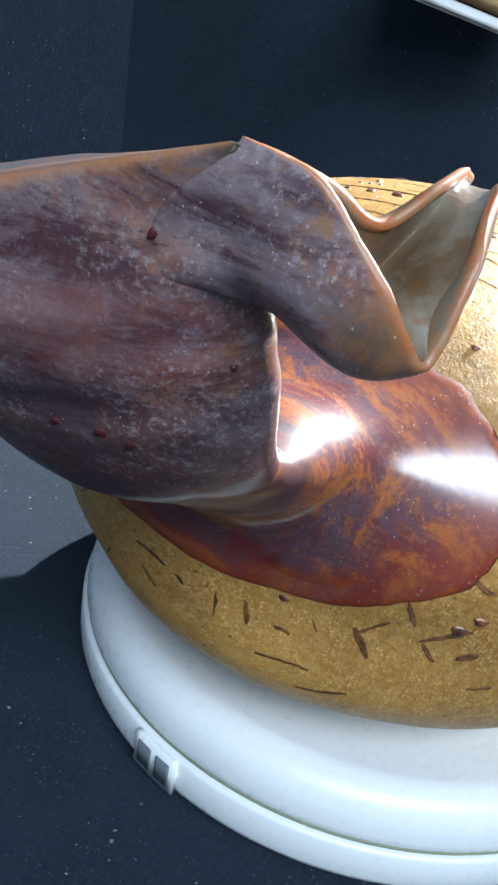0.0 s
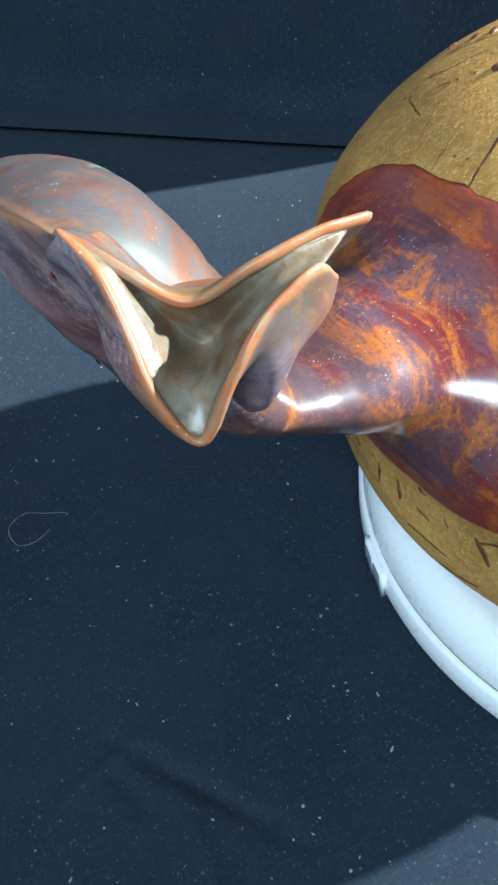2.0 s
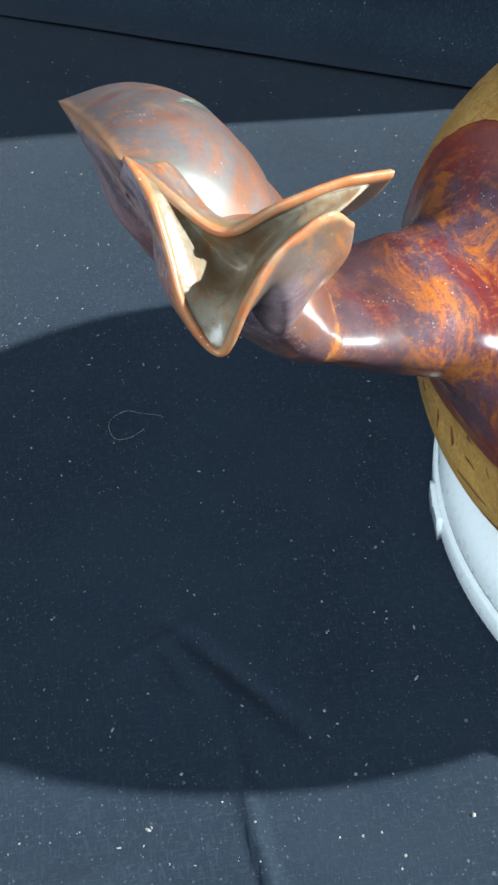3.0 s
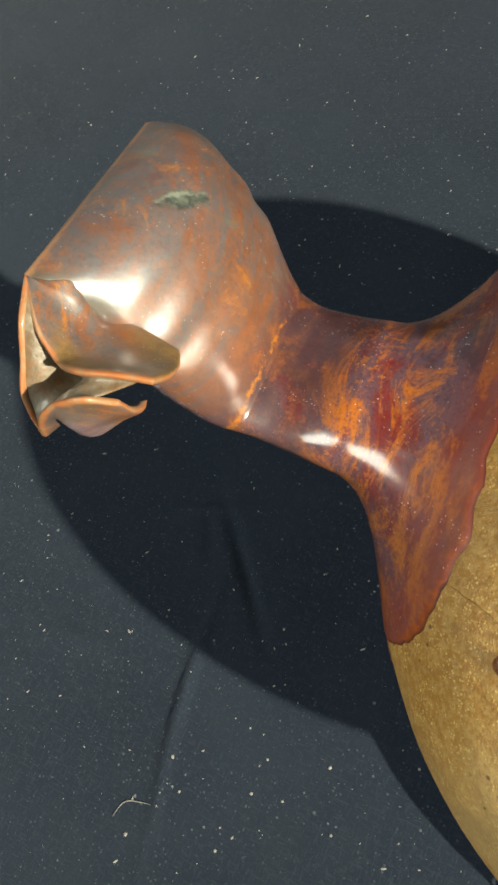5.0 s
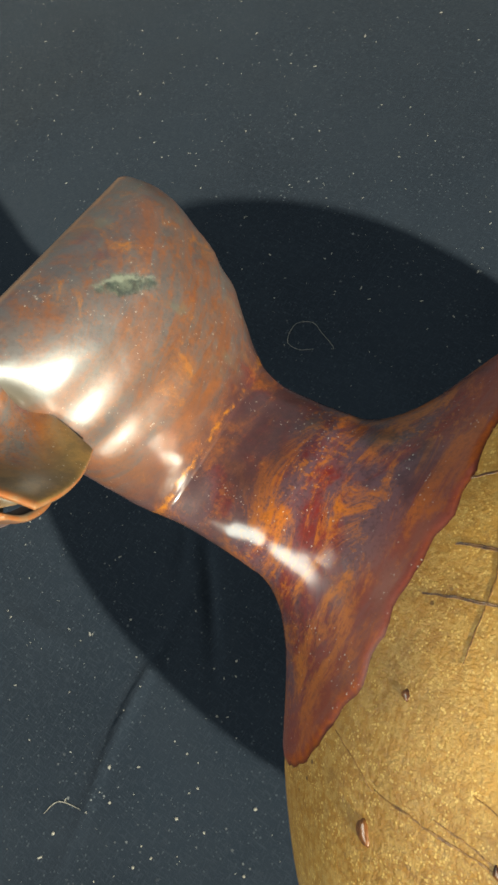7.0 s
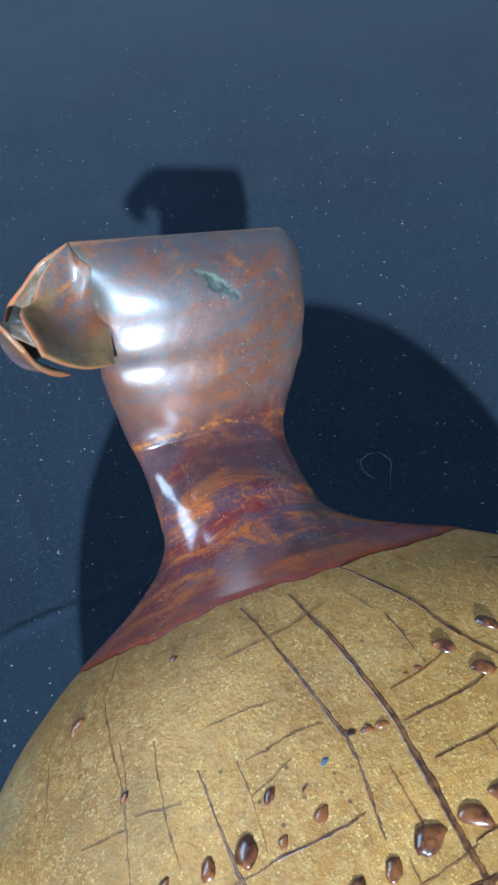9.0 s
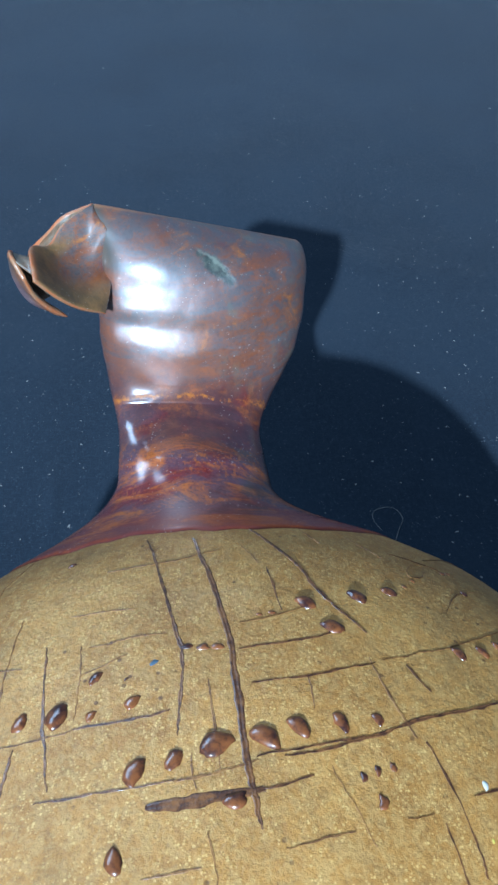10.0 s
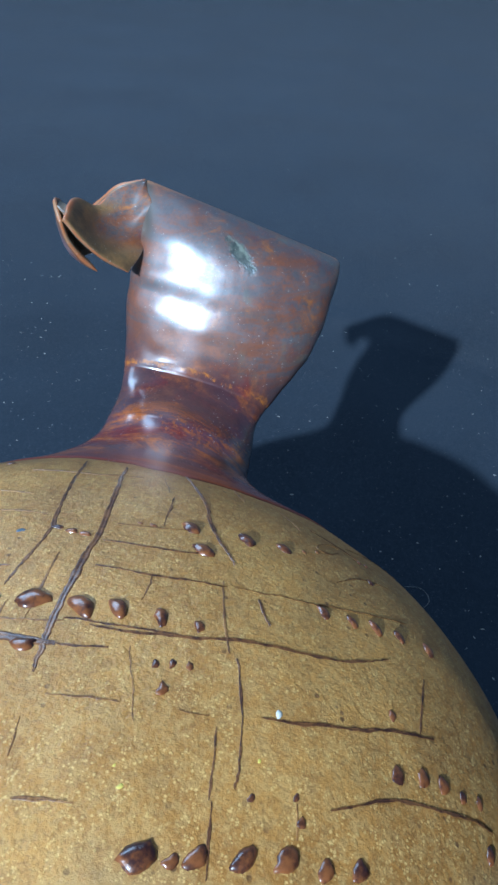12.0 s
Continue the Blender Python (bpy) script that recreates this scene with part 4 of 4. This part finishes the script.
scratch(2.2, (-3.5, -7.7), (-2.2, -8.7))
scratch(0.7, (-45.3, 58.2), (-61.0, 61.1), (-74.0, 61.6))
scratch(0.9, (-98.7, 61.1), (-114.6, 57.0))
scratch(0.6, (-75.4, 75.4), (-97.1, 73.1), (-111.9, 69.6))
scratch(0.9, (-81.0, 85.7), (-78.5, 82.1), (-77.5, 78.0))
scratch(0.6, (-103.6, 49.4), (-108.6, 47.5))
scratch(0.7, (-47.7, 27.9), (-46.5, 33.3), (-48.2, 38.9))
scratch(0.7, (33.0, 25.3), (37.4, 27.9), (40.9, 29.6))
scratch(0.6, (45.6, 36.3), (49.6, 39.0), (53.6, 41.0))
scratch(0.8, (73.8, 42.5), (73.4, 51.0), (67.1, 59.3), (62.3, 62.9))
scratch(0.8, (71.1, 80.5), (38.3, 85.4), (-35.6, 83.5))
scratch(0.6, (40.9, 80.5), (54.0, 82.5), (76.8, 84.5))
scratch(0.6, (39.8, 54.8), (34.2, 56.7))
scratch(0.6, (40.2, 53.7), (48.2, 58.3), (59.4, 62.1))
scratch(0.6, (-21.7, 30.5), (-26.4, 32.7), (-31.8, 34.6))
scratch(0.5, (62.9, 36.6), (61.5, 40.1))
# beads of glaze in pressed pits: azimuth, elevation, half width in millimetres
bead(-21.9, 53.2, 2.26)
bead(-32.3, 47.6, 2.13)
bead(-37.0, 42.7, 1.76)
bead(14.3, 63.3, 0.96)
bead(8.8, 64.0, 1.15)
bead(3.5, 64.3, 1.05)
bead(-31.8, 56.5, 2.02)
bead(60.3, 59.1, 2.42)
bead(65.1, 54.4, 1.70)
bead(68.6, 49.2, 1.34)
bead(44.6, 59.9, 1.32)
bead(42.8, 67.4, 1.47)
bead(71.4, 74.4, 2.13)
bead(54.0, 79.2, 1.78)
bead(17.3, 81.4, 2.69)
bead(-31.4, 79.7, 2.54)
bead(29.3, 35.2, 1.00)
bead(45.1, 27.1, 1.86)
bead(55.5, 63.7, 1.10)
bead(-45.9, 75.3, 2.14)
bead(-57.1, 70.1, 1.78)
bead(-63.6, 65.1, 1.24)
bead(-83.9, 71.1, 0.85)
bead(-82.1, 68.9, 0.85)
bead(-81.5, 66.6, 0.85)
bead(-95.1, 69.1, 1.24)
bead(-57.2, 45.2, 1.56)
bead(-58.9, 41.1, 1.39)
bead(-59.7, 37.5, 1.62)
bead(-60.4, 33.9, 1.45)
bead(-61.3, 29.2, 1.60)
bead(-78.6, 39.8, 1.02)
bead(-88.8, 39.3, 1.42)
bead(-87.0, 36.1, 1.46)
bead(-86.2, 33.4, 1.49)
bead(-86.3, 30.8, 1.04)
bead(-85.5, 28.4, 1.06)
bead(-133.0, 57.0, 2.44)
bead(-127.9, 54.9, 1.22)
bead(-123.8, 53.6, 1.69)
bead(-117.5, 50.5, 2.03)
bead(-112.3, 47.3, 1.90)
bead(-109.0, 43.7, 1.45)
bead(-105.6, 40.8, 1.65)
bead(-102.8, 49.7, 0.65)
bead(-108.2, 53.7, 0.72)
bead(-105.9, 48.0, 0.97)
bead(12.3, -3.6, 1.23)
bead(33.9, -0.1, 1.84)
bead(35.5, 2.1, 1.42)
bead(114.5, 71.4, 1.90)
bead(134.6, 70.8, 1.23)
bead(141.4, 72.3, 1.09)
bead(147.3, 74.1, 0.81)
bead(-38.7, 39.5, 0.62)
bead(-39.0, 36.9, 0.63)
bead(-41.4, 29.4, 0.67)
bead(-42.0, 28.3, 0.67)
bead(-46.8, 31.3, 0.93)
bead(-91.3, 26.9, 1.50)
bead(-13.7, 57.0, 0.75)
bead(-10.0, 57.7, 0.55)
bead(-163.8, 89.2, 1.70)
bead(38.4, 63.7, 0.50)
bead(54.3, 40.7, 1.10)
bead(27.3, 63.9, 0.75, M_BLUE, "small blue-grey dot of glaze")
bead(-88.2, 54.5, 0.80, M_CHALK, "chalky white dab of glaze")
bead(-128.9, 64.3, 0.55, M_YELLOW, "bright yellow fleck of glaze")
bead(-127.1, 66.8, 0.35, M_YELLOW, "bright yellow fleck of glaze")
bead(-100.6, 54.9, 0.45, M_YELLOW, "bright yellow fleck of glaze")


# ---- board at the edge of the backdrop ----
def board(name, a, b, c, d, material, label):
    bm = bmesh.new()
    lo = [Vector(a), Vector(b), Vector(c), Vector(d)]
    out = (lo[1] - lo[0]).cross(lo[3] - lo[0]).normalized() * 0.018
    rings = [[bm.verts.new(p + o) for p in lo] for o in (Vector(), out)]
    grid_faces(bm, rings, wrap_v=True)
    bm.faces.new(rings[0])
    bm.faces.new(rings[1][::-1])
    bmesh.ops.bevel(bm, geom=bm.edges[:], offset=0.002, segments=2, affect="EDGES")
    return tagged(part(name, bm, material), label, "board", kind="structure")


board("shelf_edge", (-0.396, -0.234, 0.181), (-0.439, -0.131, 0.161), (-0.438, -0.133, 0.169), (-0.396, -0.232, 0.189), M_EDGE, "white-painted edge of a wooden shelf beside the cloth")
board("shelf_board", (-0.400, -0.234, 0.190), (-0.441, -0.135, 0.169), (-0.576, -0.206, 0.258), (-0.535, -0.305, 0.244), M_WOOD, "pale wooden shelf board with a white edge")


# ---- lint ----
def scatter_lint():
    """Pale crumbs of lint on the cloth."""
    bm = bmesh.new()
    rng = random.Random(7)
    for k in range(4400):
        x, y = rng.gauss(0.22, 0.22), rng.gauss(0.0, 0.20)
        if math.hypot(x + 0.015, y - 0.003) < 0.100 or x < -0.5:
            continue
        r = 0.00008 + 0.00032 * rng.random() ** 5
        if k < 28:  # a few larger crumbs lie together near the spout
            x, y, r = rng.gauss(0.115, 0.020), rng.gauss(0.085, 0.022), 0.00022 + 0.0004 * rng.random() ** 2
            if math.hypot(x + 0.015, y - 0.003) < 0.100:
                continue
        stretch, turn = 1 + (0.4 if k < 28 else 2.0) * rng.random() ** 2, rng.random() * 3.14
        c, s_ = math.cos(turn), math.sin(turn)
        z = fold(x, y)
        ring = []
        for i in range(5):
            a = 2 * math.pi * i / 5
            u, v = math.cos(a) * r * stretch, math.sin(a) * r
            ring.append(bm.verts.new((x + u * c - v * s_, y + u * s_ + v * c, z)))
        tip = bm.verts.new((x, y, z + r * 1.2))
        for i in range(5):
            bm.faces.new((ring[i], ring[(i + 1) % 5], tip))
    return tagged(part("lint", bm, M_LINT), "scattered pale crumbs of lint on the dark cloth", "lint", kind="stuff")


def fibre(x, y, size):
    bm = bmesh.new()
    rows = []
    for i in range(41):
        a = -0.4 + 5.4 * i / 40
        px, py = x + size * (math.sin(a) + 0.25 * noise.noise(Vector((a, 0, 2)))), y + size * 0.55 * (math.cos(a) + 0.35 * math.sin(2 * a))
        z = fold(px, py) + 0.0004
        rows.append([bm.verts.new((px + 0.00009 * math.cos(b), py + 0.00009 * math.sin(b), z + 0.00009 * math.sin(2 * b))) for b in (0, 1.6, 3.1, 4.7)])
    grid_faces(bm, rows, wrap_v=True)
    return tagged(part("fibre", bm, M_LINT), "curled pale thread lying on the dark cloth", "thread")


def hair(points):
    """A short bent hair on the cloth through a few places."""
    bm = bmesh.new()
    rows = []
    for i in range(25):
        x, y = spline(points, i / 24)
        z, r = fold(x, y) + 0.0003, 0.00013 * (0.35 + math.sin(math.pi * i / 24))
        rows.append([bm.verts.new((x + r * math.cos(b), y + r * math.sin(b), z + r * math.sin(2 * b))) for b in (0, 1.6, 3.1, 4.7)])
    grid_faces(bm, rows, wrap_v=True)
    return tagged(part("hair", bm, M_LINT), "short pale bent hair lying on the dark cloth", "hair")


scatter_lint()
hair(((0.1491, 0.1124), (0.1470, 0.1068), (0.1390, 0.1043)))
fibre(0.165, -0.070, 0.0095)
